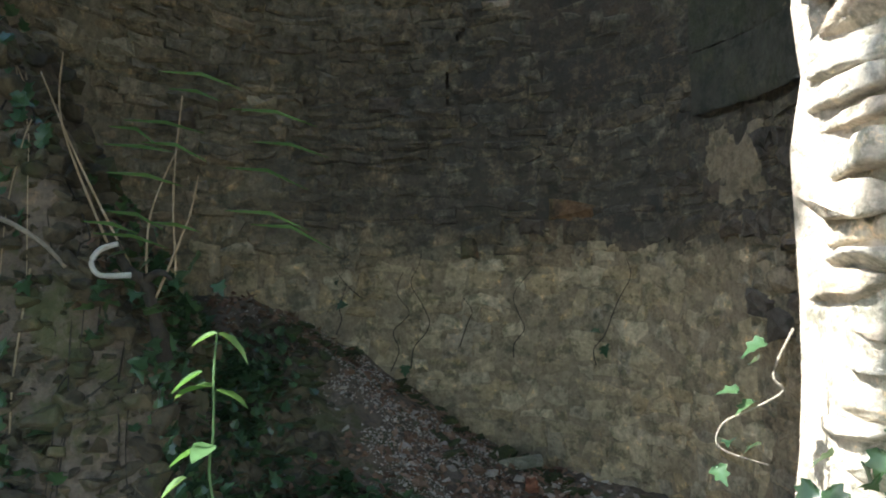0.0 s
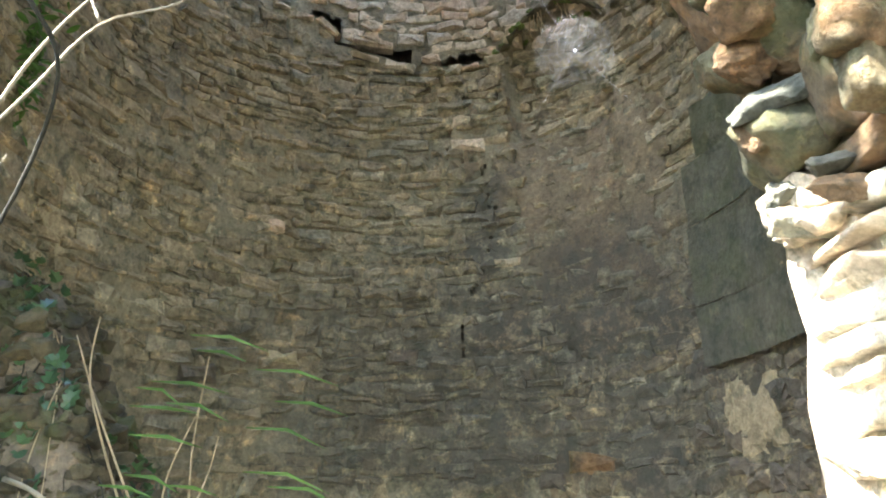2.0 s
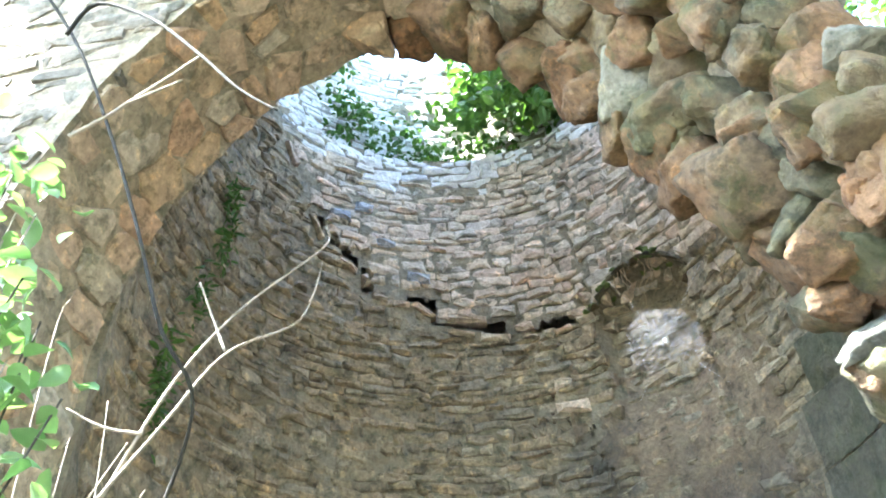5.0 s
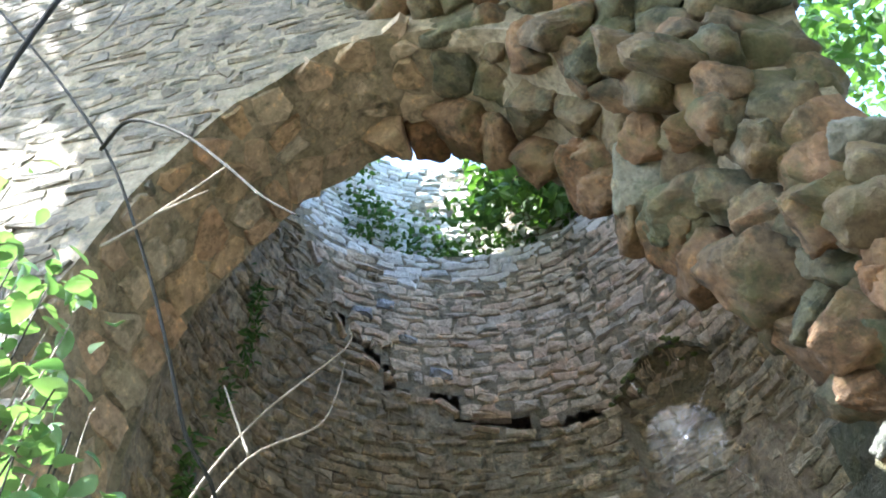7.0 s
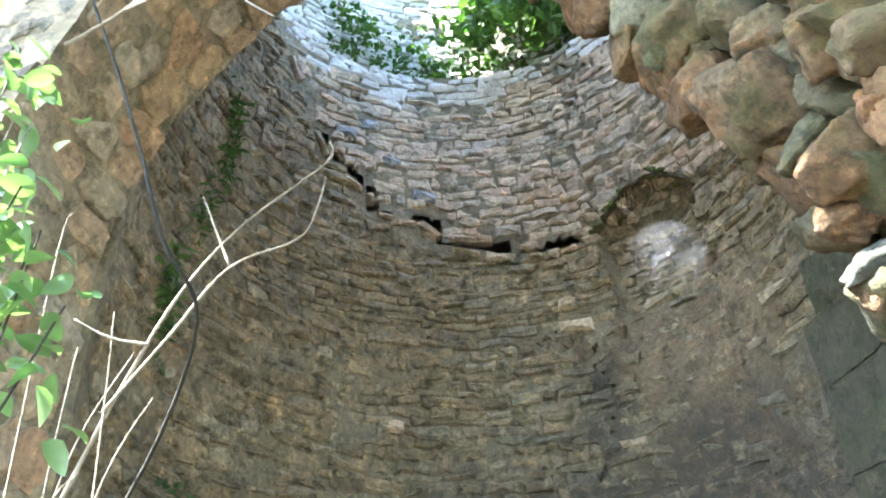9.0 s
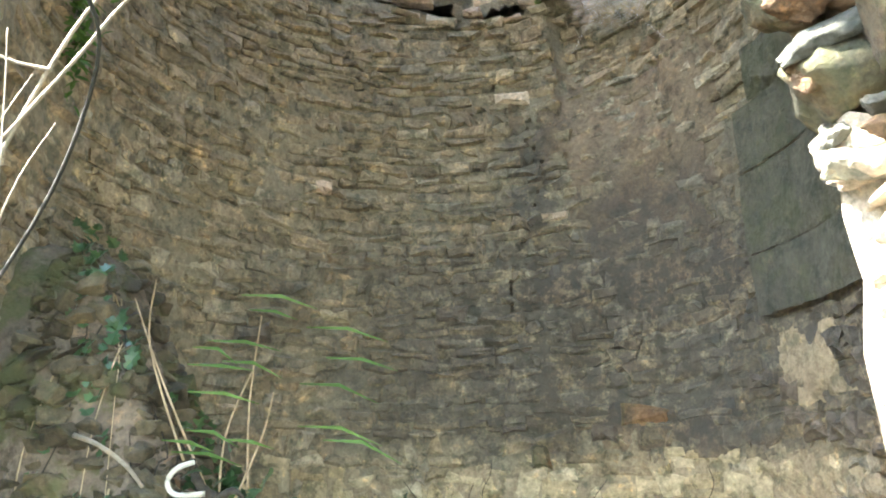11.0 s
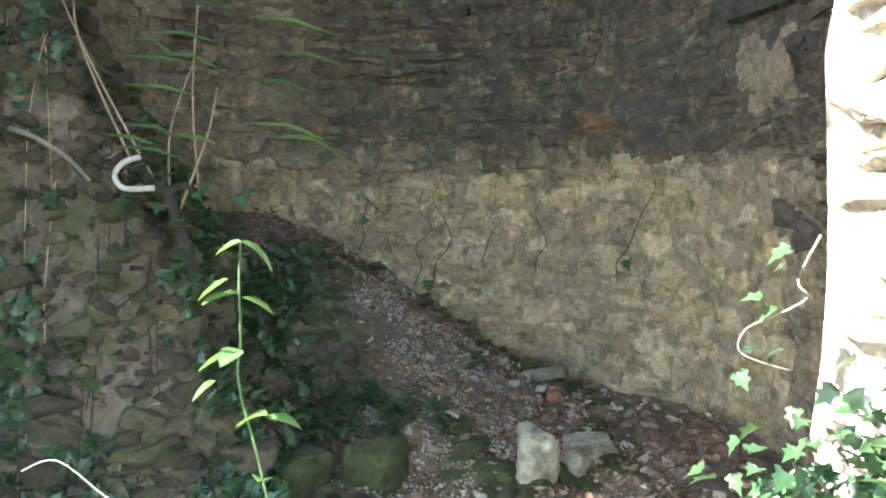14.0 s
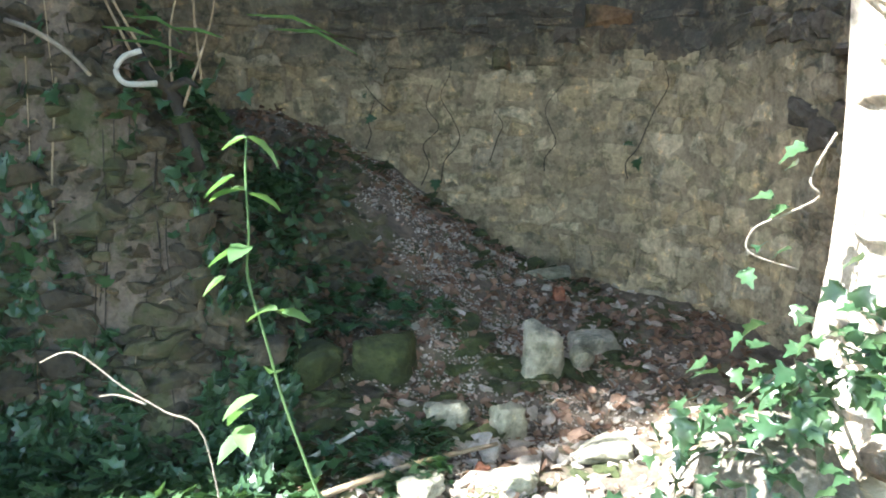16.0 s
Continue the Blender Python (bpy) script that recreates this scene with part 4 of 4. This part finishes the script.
def cobweb():
    c = Vector((0.172, 1.0, 2.277))
    t = base("cobweb", c, "round spider's web glinting in the light", "web")
    side, up = Vector((1, 0.0, -0.08)).normalized(), Vector((0.06, -0.5, 0.86)).normalized()
    ring = Heap()
    rng = random.Random(81)
    for k in range(26):
        a = 2 * math.pi * k / 26
        e = c + (side * math.cos(a) + up * math.sin(a) * 0.85) * 0.07 * rng.uniform(0.92, 1.08)
        ring.add(Matrix(), tube([c, c.lerp(e, 0.5), e], 0.00005, 0.00004, 3, 0, 1))
    under(t, ring.done("radial_threads", mat_web))
    sp = Heap()
    pts = []
    for i in range(34 * 14):
        a = 2 * math.pi * i / 34
        r = 0.011 + 0.056 * i / (34 * 14)
        pts.append(c + (side * math.cos(a) + up * math.sin(a) * 0.85) * r)
    sp.add(Matrix(), tube(pts, 0.00006, 0.00006, 3, 0, 1))
    under(t, sp.done("spiral_thread", mat_web))
    hub = Heap()
    hub.add(Matrix.Translation(c), boulder(rng, 0.007, 0.005, 0.007, 3))
    under(t, hub.done("hub", mat_web))
    anchors = Heap()
    for e in ((0.1, 1.0, 2.42), (0.26, 0.97, 2.4), (0.11, 1.02, 2.18), (0.25, 0.98, 2.17)):
        anchors.add(Matrix(), tube([c, c.lerp(Vector(e), 0.5), Vector(e)], 0.00006, 0.00006, 3, 0, 1))
    under(t, anchors.done("anchor_threads", mat_web))


cobweb()


# ---- greenery above ----
def clump(name, centre, spread, count, size, mat, label, category, seed, kind="oval", branches=0, foot=None, shade_cut=None):
    rng = random.Random(seed)
    t = base(name, foot or centre, label, category)
    h = Heap()
    shapes = [leaf_shape(kind, size, c) for c in (0.1, 0.3)]
    c = Vector(centre)
    tips = [c + Vector((rng.gauss(0, 0.6) * spread[0], rng.gauss(0, 0.6) * spread[1], rng.gauss(0, 0.6) * spread[2])) for _ in range(max(branches, 8) * 2)]
    for _ in range(count):
        q = rng.choice(tips)
        p = q + Vector((rng.gauss(0, 0.22) * spread[0], rng.gauss(0, 0.22) * spread[1], rng.gauss(0, 0.2) * spread[2]))
        s = rng.uniform(0.6, 1.3)
        # Leaves below the cut are dropped, so the crown's shade falls where wanted.
        if shade_cut and p.z < shade_cut(p):
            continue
        h.add(turned(rng, p, 60) @ Matrix.Diagonal((s, s, s, 1)), rng.choice(shapes))
    tagged(under(t, h.done("foliage", mat)), kind="stuff")
    if foot:
        ft = Vector(foot)
        limb(t, "trunk", mat_bark, [ft, ft.lerp(c, 0.5) + Vector((0.15, 0.1, 0)), c], 0.02 * spread[0] + 0.02, 0.015 * spread[0], "", 0.2, 8)
        for q in tips[:branches]:
            if shade_cut and q.z < shade_cut(q):
                continue
            limb(t, "limb", mat_bark, [ft.lerp(c, 0.75), c.lerp(q, 0.5) + Vector((0, 0, 0.1)), q], 0.008 * spread[0] + 0.006, 0.004, "", 0.2, 6)
    return t


for k, (th, z, n) in enumerate(((-44, 7.35, 90), (-36, 7.2, 70), (-22, 7.0, 110), (-12, 7.05, 120), (-4, 7.15, 80), (-48, 7.9, 90), (4, 7.25, 50), (-40, 7.6, 120), (-46, 8.4, 140), (-17, 7.4, 110), (-30, 7.15, 90))):
    p = on_wall(th, z + 0.15, 0.12)
    clump("wall_plant", p, (0.24, 0.16, 0.26), n, 0.07, mat_canopy, "light green plant rooted on the tower's ledge", "plant", 100 + k)
for k, (th, z) in enumerate(((9, 8.2), (14, 7.9), (21, 7.7), (28, 7.8), (34, 8.1), (22, 8.5))):
    p = on_wall(th, z + 0.1, 0.4)
    clump("overhanging_bush", p, (0.6, 0.45, 0.55), 520, 0.12, mat_canopy, "leafy bush hanging over the tower's broken rim", "bush", 120 + k, "oval", 5, on_wall(th, top_of(th) - 0.05, -0.15))


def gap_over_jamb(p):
    """True where crowns are left leafless so the sun reaches the jamb."""
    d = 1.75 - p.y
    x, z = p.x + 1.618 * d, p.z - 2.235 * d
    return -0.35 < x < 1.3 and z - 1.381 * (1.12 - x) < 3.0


clump("tree", (5.2, 5.2, 8.6), (2.0, 2.0, 1.9), 7000, 0.14, mat_canopy, "broad-leaved tree standing beside the tower", "tree", 140, "oval", 16, (6.0, 5.6, 0.0))
# Trees below stand out of view, added to shade the ruin and block sky.
clump("tree", (-4.7, -0.5, 11.6), (2.6, 1.5, 0.9), 5000, 0.15, mat_canopy, "unseen broad-leaved tree added to shade the front wall", "tree", 141, "oval", 14, (-7.2, 0.6, 0.0),
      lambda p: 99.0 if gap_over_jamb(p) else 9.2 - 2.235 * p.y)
# Out-of-view canopy that keeps sky off the front.
clump("tree", (2.0, -2.3, 9.0), (2.4, 1.6, 0.9), 2600, 0.3, mat_canopy, "unseen tall tree added to block sky before the ruin", "tree", 144, "oval", 10, (3.4, -3.6, 0.0))
clump("tree", (3.9, 0.1, 6.6), (1.5, 1.2, 1.6), 2600, 0.2, mat_canopy, "unseen broad-leaved tree added to darken the front wall's end", "tree", 145, "oval", 10, (4.6, -0.4, 0.0))
clump("tree", (-3.4, -0.85, 10.3), (1.7, 0.8, 1.0), 6000, 0.15, mat_canopy, "unseen broad-leaved tree added to shade the arch's torn side", "tree", 142, "oval", 8, (-3.5, -4.5, 0.0),
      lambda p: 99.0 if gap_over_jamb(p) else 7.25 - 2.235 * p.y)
clump("tree", (0.9, -0.9, 7.3), (1.6, 1.0, 0.8), 3600, 0.2, mat_canopy, "unseen broad-leaved tree added to cut sky over the torn side", "tree", 146, "oval", 10, (2.9, -2.0, 0.0))


def ruin_shade_cut(p):
    """Keeps unseen leaves only where they shade the torn side, vine and slope."""
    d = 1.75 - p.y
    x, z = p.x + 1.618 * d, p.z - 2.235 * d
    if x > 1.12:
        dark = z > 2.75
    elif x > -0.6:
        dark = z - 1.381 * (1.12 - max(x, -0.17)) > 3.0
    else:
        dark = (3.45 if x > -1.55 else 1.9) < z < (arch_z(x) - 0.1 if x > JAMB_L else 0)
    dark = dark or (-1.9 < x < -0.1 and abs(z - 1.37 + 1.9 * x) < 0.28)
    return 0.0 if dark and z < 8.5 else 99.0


clump("tree", (-4.0, -1.0, 10.9), (2.4, 0.5, 3.0), 15000, 0.17, mat_canopy, "unseen broad-leaved tree with a crown cut to shade the ruin", "tree", 171, "oval", 8, (-5.6, -2.4, 0.0), ruin_shade_cut)
# Unseen crowns, cut so that only the ground in front is shaded.
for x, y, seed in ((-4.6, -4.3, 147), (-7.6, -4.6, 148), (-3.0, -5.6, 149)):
    clump("tree", (x, y, 9.0), (2.4, 1.6, 0.8), 7000, 0.3, mat_canopy, "unseen tall broad-leaved tree added to shade the ground before the ruin", "tree", seed, "oval", 8, (x - 0.8, y - 1.2, 0.0),
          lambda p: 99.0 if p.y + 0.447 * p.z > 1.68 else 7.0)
# Trees out of view, added to block sky behind and beside the camera.
for k, (x, y, z) in enumerate(((3.2, -5.4, 6.0), (-0.6, -6.6, 5.6), (5.6, -2.2, 6.0), (-5.6, -7.4, 4.0), (7.0, 1.8, 5.5), (-9.0, -1.5, 3.2), (1.4, -7.5, 9.0), (5.0, -5.0, 9.5))):
    clump("tree", (x, y, z), (2.3, 2.0, 2.8 if z > 5 else 1.3), 1900, 0.34, mat_canopy, "unseen broad-leaved tree added to block sky around the ruin", "tree", 150 + k, "oval", 8, (x + 0.3, y - 0.3, 0.0))


# ---- stones of the front wall ----
def soffit_stones():
    rng = random.Random(31)
    run = [0.0]
    for (xa, za), (xb, zb) in zip(EDGE, EDGE[1:]):
        run.append(run[-1] + math.hypot(xb - xa, zb - za))

    def at(s, depth):
        k = max(i for i in range(len(run)) if run[i] <= s)
        k = min(k, len(run) - 2)
        u = (s - run[k]) / max(1e-6, run[k + 1] - run[k])
        x, z = EDGE[k][0] + (EDGE[k + 1][0] - EDGE[k][0]) * u, EDGE[k][1] + (EDGE[k + 1][1] - EDGE[k][1]) * u
        return Vector(flare(x, z, depth))

    length = CHORD - FRONT
    s = 0.6
    while s < run[-1] - 0.3:
        here = at(s, 0.5)
        broken = smooth01(-0.9, 0.2, here.x)
        jamb = here.x > 0.95 and here.z < 2.9
        ws = (rng.uniform(0.12, 0.3) if broken < 0.4 else rng.uniform(0.2, 0.32)) if not jamb else rng.uniform(0.06, 0.17)
        ring = -1.0 < here.x < 0.75 and here.z > 3.2
        y = rng.uniform(-0.03, 0.04)
        while y < length - 0.03:
            wd = (0.1 + 0.25 * rng.random() if broken < 0.4 else rng.uniform(0.2, 0.38)) if not jamb else rng.uniform(0.25, 0.5)
            wd = max(0.12, min(wd, length - y))
            a, b = at(s, (y + wd / 2) / length), at(min(run[-1] - 0.01, s + ws), (y + wd / 2) / length)
            along = (b - a).normalized()
            n = along.cross(Vector((0, 1, 0))).normalized()
            mid = (a + b) / 2
            if n.dot(Vector((ARCH_X, mid.y, 2.4)) - mid) < 0:
                n = -n
            yv = n.cross(along)
            m = Matrix((along, yv, n)).transposed().to_4x4()
            m.translation = mid
            m = m @ pose(0, 0, 0, rng.gauss(0, 3 + 11 * broken), rng.gauss(0, 3 + 11 * broken), rng.gauss(0, 12))
            smooth = True
            if ring and y < 0.05:
                m.translation = mid + n * 0.02
                vf = rock(rng, ws * 1.35, wd * 1.3, rng.uniform(0.3, 0.38), y + s)
            elif jamb:
                m = Matrix((along, yv, n)).transposed().to_4x4()
                m.translation = mid - n * 0.08
                m = m @ pose(0, 0, 0, rng.gauss(0, 2), rng.gauss(0, 3), rng.gauss(0, 2))
                vf = rock(rng, ws * rng.uniform(1.1, 1.35), wd * 1.4, rng.uniform(0.2, 0.26), y + s, 4, 1)
            elif broken < 0.4:
                m.translation = mid
                vf, smooth = flag(rng, ws * rng.uniform(0.8, 1.12), wd * rng.uniform(0.85, 1.1), rng.uniform(0.004, 0.03)), False
            else:
                m.translation = mid - n * 0.08
                vf = rock(rng, ws * rng.uniform(1.2, 1.6), wd * rng.uniform(1.1, 1.5), rng.uniform(0.2, 0.34), y + s, 4)
            # Tones carry the lighting: sunlit jamb, lit left soffit, shaded torn side.
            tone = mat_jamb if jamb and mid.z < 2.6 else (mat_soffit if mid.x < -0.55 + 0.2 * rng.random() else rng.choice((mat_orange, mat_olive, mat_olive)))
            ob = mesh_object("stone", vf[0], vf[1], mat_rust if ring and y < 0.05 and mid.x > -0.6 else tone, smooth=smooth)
            ob.matrix_world = m
            ob.parent = front
            y += wd
        s += ws


def face_stones():
    """Rubble face outside, above and beside the opening."""
    rng = random.Random(33)
    h = Heap()
    z = 2.0
    while z < 8.9:
        rh = rng.uniform(0.05, 0.12)
        x = -5.0
        while x < -0.2 - 0.15 * (z - 5):
            w = 0.08 + 0.4 * rng.random() ** 1.7
            xm = x + w / 2
            inside = JAMB_L - 0.04 < xm < JAMB_R + 0.1 and z < arch_z(min(JAMB_R, max(JAMB_L, xm))) + 0.1 + 0.22 * smooth01(-0.5, 0.5, xm)
            edge = 1.22 + 0.6 * smooth01(3.8, 8.6, z)
            if not inside and (xm < edge or z < 3.65) and z + rh < front_top(xm):
                m = Matrix(((1, 0, 0, xm), (0, 0, -1, FRONT), (0, 1, 0, z + rh / 2), (0, 0, 0, 1)))
                wave = 0.05 * noise.noise(Vector((xm * 1.3, z * 1.3, 2)))
                h.add(m @ pose(0, wave, 0, rng.gauss(0, 2), rng.gauss(0, 2), rng.gauss(0, 8)), block(rng, w * rng.uniform(0.75, 1.05), rh * rng.uniform(0.7, 1.15), rng.uniform(0.0, 0.014), 0.42, 0.35))
            x += w
        z += rh
    tagged(h.done("face_stones", mat_grey, front), kind="stuff")


def broken_face():
    """The torn side of the front wall: big angular rubble, one stone over the other."""
    rng = random.Random(35)
    z = 2.1
    while z < 6.6:
        rh = rng.uniform(0.14, 0.24)
        x = -0.75 - 0.15 * (z - 5) + rng.uniform(0, 0.1)
        while x < 1.75:
            w = rng.uniform(0.16, 0.42)
            xm = x + w / 2
            x += w * 0.9
            edge = 1.3 + 0.6 * smooth01(3.8, 8.6, z)
            if (xm < JAMB_R + 0.1 and z < arch_z(min(JAMB_R, xm)) + 0.06 + 0.2 * smooth01(-0.5, 0.5, xm)) or (xm > edge and z > 3.65):
                continue
            vf = rock(rng, w * 1.35, rh * 1.45, rng.uniform(0.18, 0.36), xm + z, 4)
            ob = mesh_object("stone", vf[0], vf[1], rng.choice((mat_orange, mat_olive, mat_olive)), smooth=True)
            ob.matrix_world = Matrix(((1, 0, 0, xm), (0, 0, -1, FRONT + rng.uniform(-0.05, 0.06)), (0, 1, 0, z + rh / 2), (0, 0, 0, 1))) @ pose(0, 0, 0, rng.gauss(0, 16), rng.gauss(0, 16), rng.gauss(0, 14))
            ob.parent = front
        z += rh * 0.9


BIG = [
    (0.53, 2.21, 4.37, 0.36, 0.46, 10, "pale"), (0.65, 2.19, 4.12, 0.50, 0.27, 25, "olive"), (0.68, 2.31, 4.00, 0.25, 0.30, -10, "olive"), (0.86, 2.17, 3.60, 0.59, 0.39, 18, "orange"),
    (0.86, 2.00, 3.72, 0.30, 0.19, 15, "orange"), (0.97, 1.83, 3.51, 0.26, 0.26, 20, "orange"), (0.96, 2.15, 3.33, 0.20, 0.34, -30, "olive"), (1.01, 2.09, 3.19, 0.28, 0.36, -35, "rust"),
    (1.05, 1.86, 3.21, 0.19, 0.17, 20, "rust"), (1.17, 1.72, 3.67, 0.26, 0.27, 0, "pale"), (0.88, 1.72, 3.87, 0.15, 0.15, 0, "olive"), (0.79, 1.79, 4.02, 0.12, 0.21, 0, "olive"),
    (0.70, 1.87, 4.19, 0.19, 0.20, 10, "orange"), (0.37, 2.25, 4.64, 0.23, 0.20, 40, "orange"), (1.01, 2.26, 3.06, 0.24, 0.19, 20, "rust"), (1.06, 2.23, 2.89, 0.38, 0.08, 30, "slate"),
    (1.07, 2.28, 2.81, 0.32, 0.13, 22, "rust"), (1.12, 1.91, 2.93, 0.16, 0.18, 10, "olive"), (1.16, 2.09, 2.58, 0.18, 0.09, 15, "slate"), (1.17, 2.08, 2.49, 0.29, 0.08, 8, "rust"),
    (1.10, 2.39, 2.60, 0.13, 0.08, 30, "slate"), (1.13, 2.35, 2.48, 0.23, 0.11, 5, "pale"), (1.08, 1.80, 3.15, 0.22, 0.20, 15, "orange")]


def big_stones():
    """The great stones that jut from the torn haunch of the arch."""
    rng = random.Random(37)
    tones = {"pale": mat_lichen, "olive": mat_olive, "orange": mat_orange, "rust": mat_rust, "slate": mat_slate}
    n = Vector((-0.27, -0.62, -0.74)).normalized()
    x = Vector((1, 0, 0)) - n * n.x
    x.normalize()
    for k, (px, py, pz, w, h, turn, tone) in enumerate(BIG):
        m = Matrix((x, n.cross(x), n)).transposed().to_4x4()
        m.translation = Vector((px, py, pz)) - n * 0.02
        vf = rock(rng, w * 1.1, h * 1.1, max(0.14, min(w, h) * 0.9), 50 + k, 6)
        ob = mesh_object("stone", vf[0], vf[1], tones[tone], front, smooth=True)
        ob.matrix_world = m @ pose(0, 0, 0, 0, 0, turn)


soffit_stones()
face_stones()
broken_face()
big_stones()


# ---- coursed stones of the tower ----
def tower_stones():
    rng = random.Random(4)
    lining, upper, crest = Heap(), Heap(), Heap()
    z, singles = 0.15, 0
    while z < 11.6:
        low = z < 1.8
        rh = rng.uniform(0.07, 0.15) if low else (rng.uniform(0.05, 0.1) if z < 4.9 else rng.uniform(0.06, 0.115))
        th = -111 + rng.uniform(0, 5)
        while th < 103:
            w = 0.08 + 0.2 * rng.random() ** 1.4 if low else 0.09 + 0.24 * rng.random() ** 1.5
            dth = math.degrees(w / radius(z, th))
            mid = th + dth / 2
            wave = 0.035 * noise.noise(Vector((mid * 0.04, z * 0.7, 3))) + 0.02 * noise.noise(Vector((mid * 0.17, z * 2, 6)))
            zz = z + rh / 2 + wave
            th += dth
            gap = -70 < mid < 20 and -0.03 < zz - ledge(mid) < 0.05
            if zz > top_of(mid) or gap or in_hole(mid, zz) or any(in_hole(mid + a * dth, zz + b * rh) for a in (-0.3, 0.3) for b in (-0.4, 0.4)) and not 2.6 < zz < 4.85 or ground_z(*on_wall(mid, zz).xy) > zz + 0.12:
                continue
            above = zz > ledge(mid)
            m = wall_frame(mid, zz) @ pose(0, 0, 0, rng.gauss(0, 2.5), rng.gauss(0, 3), rng.gauss(0, 2.5))
            if low and -50 < mid < 75 and zz < 1.6 + 0.26 * noise.noise(Vector((mid * 0.07, z * 1.5, 2))):
                m = m @ pose(0, 0.02 * rng.gauss(0, 1), 0, 0, 0, rng.gauss(0, 5))
                vf = block(rng, w * rng.uniform(0.85, 1.05), rh * rng.uniform(0.8, 1.08), rng.uniform(0.004, 0.028), 0.32, 0.3)
                ob = mesh_object("stone", vf[0], vf[1], mat_pale)
                ob.matrix_world = m
                ob.parent = tower
                singles += 1
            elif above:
                # Stones above the shelf take the tone with sunlight put into its colour.
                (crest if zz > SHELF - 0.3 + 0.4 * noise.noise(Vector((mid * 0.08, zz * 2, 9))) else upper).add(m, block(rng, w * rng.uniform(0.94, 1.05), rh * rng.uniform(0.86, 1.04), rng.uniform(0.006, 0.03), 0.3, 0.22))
            else:
                if not in_crack(mid, zz, 0.9):
                    lining.add(m, block(rng, w * rng.uniform(0.94, 1.04), rh * rng.uniform(0.86, 1.04), rng.uniform(0.004, 0.036), 0.32, 0.24))
        z += rh
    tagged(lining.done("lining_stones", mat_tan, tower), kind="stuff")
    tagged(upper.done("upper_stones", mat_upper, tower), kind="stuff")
    tagged(crest.done("crest_stones", mat_crest_lit, tower), kind="stuff")


tower_stones()


def niche_lip():
    """The arched lip of stones over the blocked niche."""
    rng = random.Random(91)
    for k in range(13):
        u = k / 12
        th = 23 + 24 * u
        z = niche_z(th) + 0.02
        vf = chunk(rng, 0.13, 0.05, 0.12, 11)
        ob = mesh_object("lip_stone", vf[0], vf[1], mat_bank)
        ob.matrix_world = wall_frame(th, z, 0.03) @ pose(0, 0, 0, 0, 0, 40 * math.cos(math.pi * u))
        ob.parent = tower


niche_lip()


def hanging_roots():
    rng = random.Random(97)
    t = base("hanging_roots", on_wall(36, 5.2, 0.06), "thin dry roots hanging from the niche's lip", "roots")
    for _ in range(9):
        th = rng.uniform(30, 43)
        z = niche_z(th)
        pts = [on_wall(th + 0.6 * k * rng.gauss(0, 1), z - 0.08 * k, 0.05 + 0.16 * smooth01(0, 1, k)) for k in range(rng.randint(3, 6))]
        limb(t, "root", mat_straw, pts, 0.004, 0.002, "", 0.2, 5)
    m = base("moss_patch", on_wall(29, 5.1, 0.05), "bright green moss along the niche's lip", "moss")
    h = Heap()
    for _ in range(26):
        th = rng.choice((rng.gauss(27, 2.5), rng.gauss(41, 1.2)))
        h.add(Matrix.Translation(on_wall(th, niche_z(th) + rng.gauss(0.03, 0.025), 0.05)), boulder(rng, 0.07, 0.05, 0.05, th, 1))
    tagged(under(m, h.done("cushion", mat_canopy_moss)), kind="stuff")


hanging_roots()


def lip_slabs():
    """Flat slabs along the ragged lip where the lining ends."""
    rng = random.Random(93)
    th = -66.0
    while th < 20:
        w = rng.uniform(0.1, 0.26)
        d = math.degrees(w / 1.9)
        vf = block(rng, w, rng.uniform(0.04, 0.08), rng.uniform(0.03, 0.06), 0.25)
        ob = mesh_object("slab", vf[0], vf[1], mat_slab)
        tilt = math.degrees(math.atan2(ledge(th + d) - ledge(th), w))
        ob.matrix_world = wall_frame(th + d / 2, ledge(th + d / 2) - 0.06, 0.0) @ pose(0, 0, 0, 0, 0, tilt)
        ob.parent = tower
        th += d * rng.uniform(1.0, 1.5)


lip_slabs()


ODD = [(12.9, 4.23, 0.26, 0.12, mat_slab), (11.7, 4.43, 0.16, 0.1, mat_slab), (-30.3, 3.52, 0.12, 0.09, mat_slab), (21.0, 3.27, 0.2, 0.06, mat_slab), (-2.0, 2.63, 0.24, 0.14, mat_dark),
       (-37.0, 6.31, 0.18, 0.11, mat_blue), (-43.8, 2.45, 0.24, 0.12, mat_dark), (-27.1, 2.6, 0.22, 0.1, mat_pale), (-10.0, 5.2, 0.34, 0.08, mat_slab), (-22.0, 5.62, 0.2, 0.1, mat_blue),
       (14.9, 1.65, 0.12, 0.16, mat_orange), (36.0, 1.88, 0.34, 0.14, mat_orange), (28.0, 1.8, 0.2, 0.12, mat_dark), (-44.0, 6.15, 0.2, 0.09, mat_blue), (-31.0, 5.95, 0.18, 0.08, mat_blue)]


def odd_stones():
    """Stones that stand out of the coursing by size or colour."""
    rng = random.Random(95)
    for th, z, w, h, mat in ODD:
        vf = block(rng, w, h, 0.05, 0.14)
        ob = mesh_object("stone", vf[0], vf[1], mat)
        ob.matrix_world = wall_frame(th, z, 0.0) @ pose(0, 0, 0, 0, 0, rng.gauss(0, 4))
        ob.parent = tower
    for _ in range(16):
        vf = block(rng, rng.uniform(0.09, 0.2), rng.uniform(0.07, 0.14), 0.045, 0.25, 0.35)
        ob = mesh_object("stone", vf[0], vf[1], mat_dark)
        ob.matrix_world = wall_frame(rng.uniform(60, 88), rng.uniform(1.1, 2.3), 0.02) @ pose(0, 0, 0, 0, 0, rng.gauss(0, 10))
        ob.parent = tower


odd_stones()
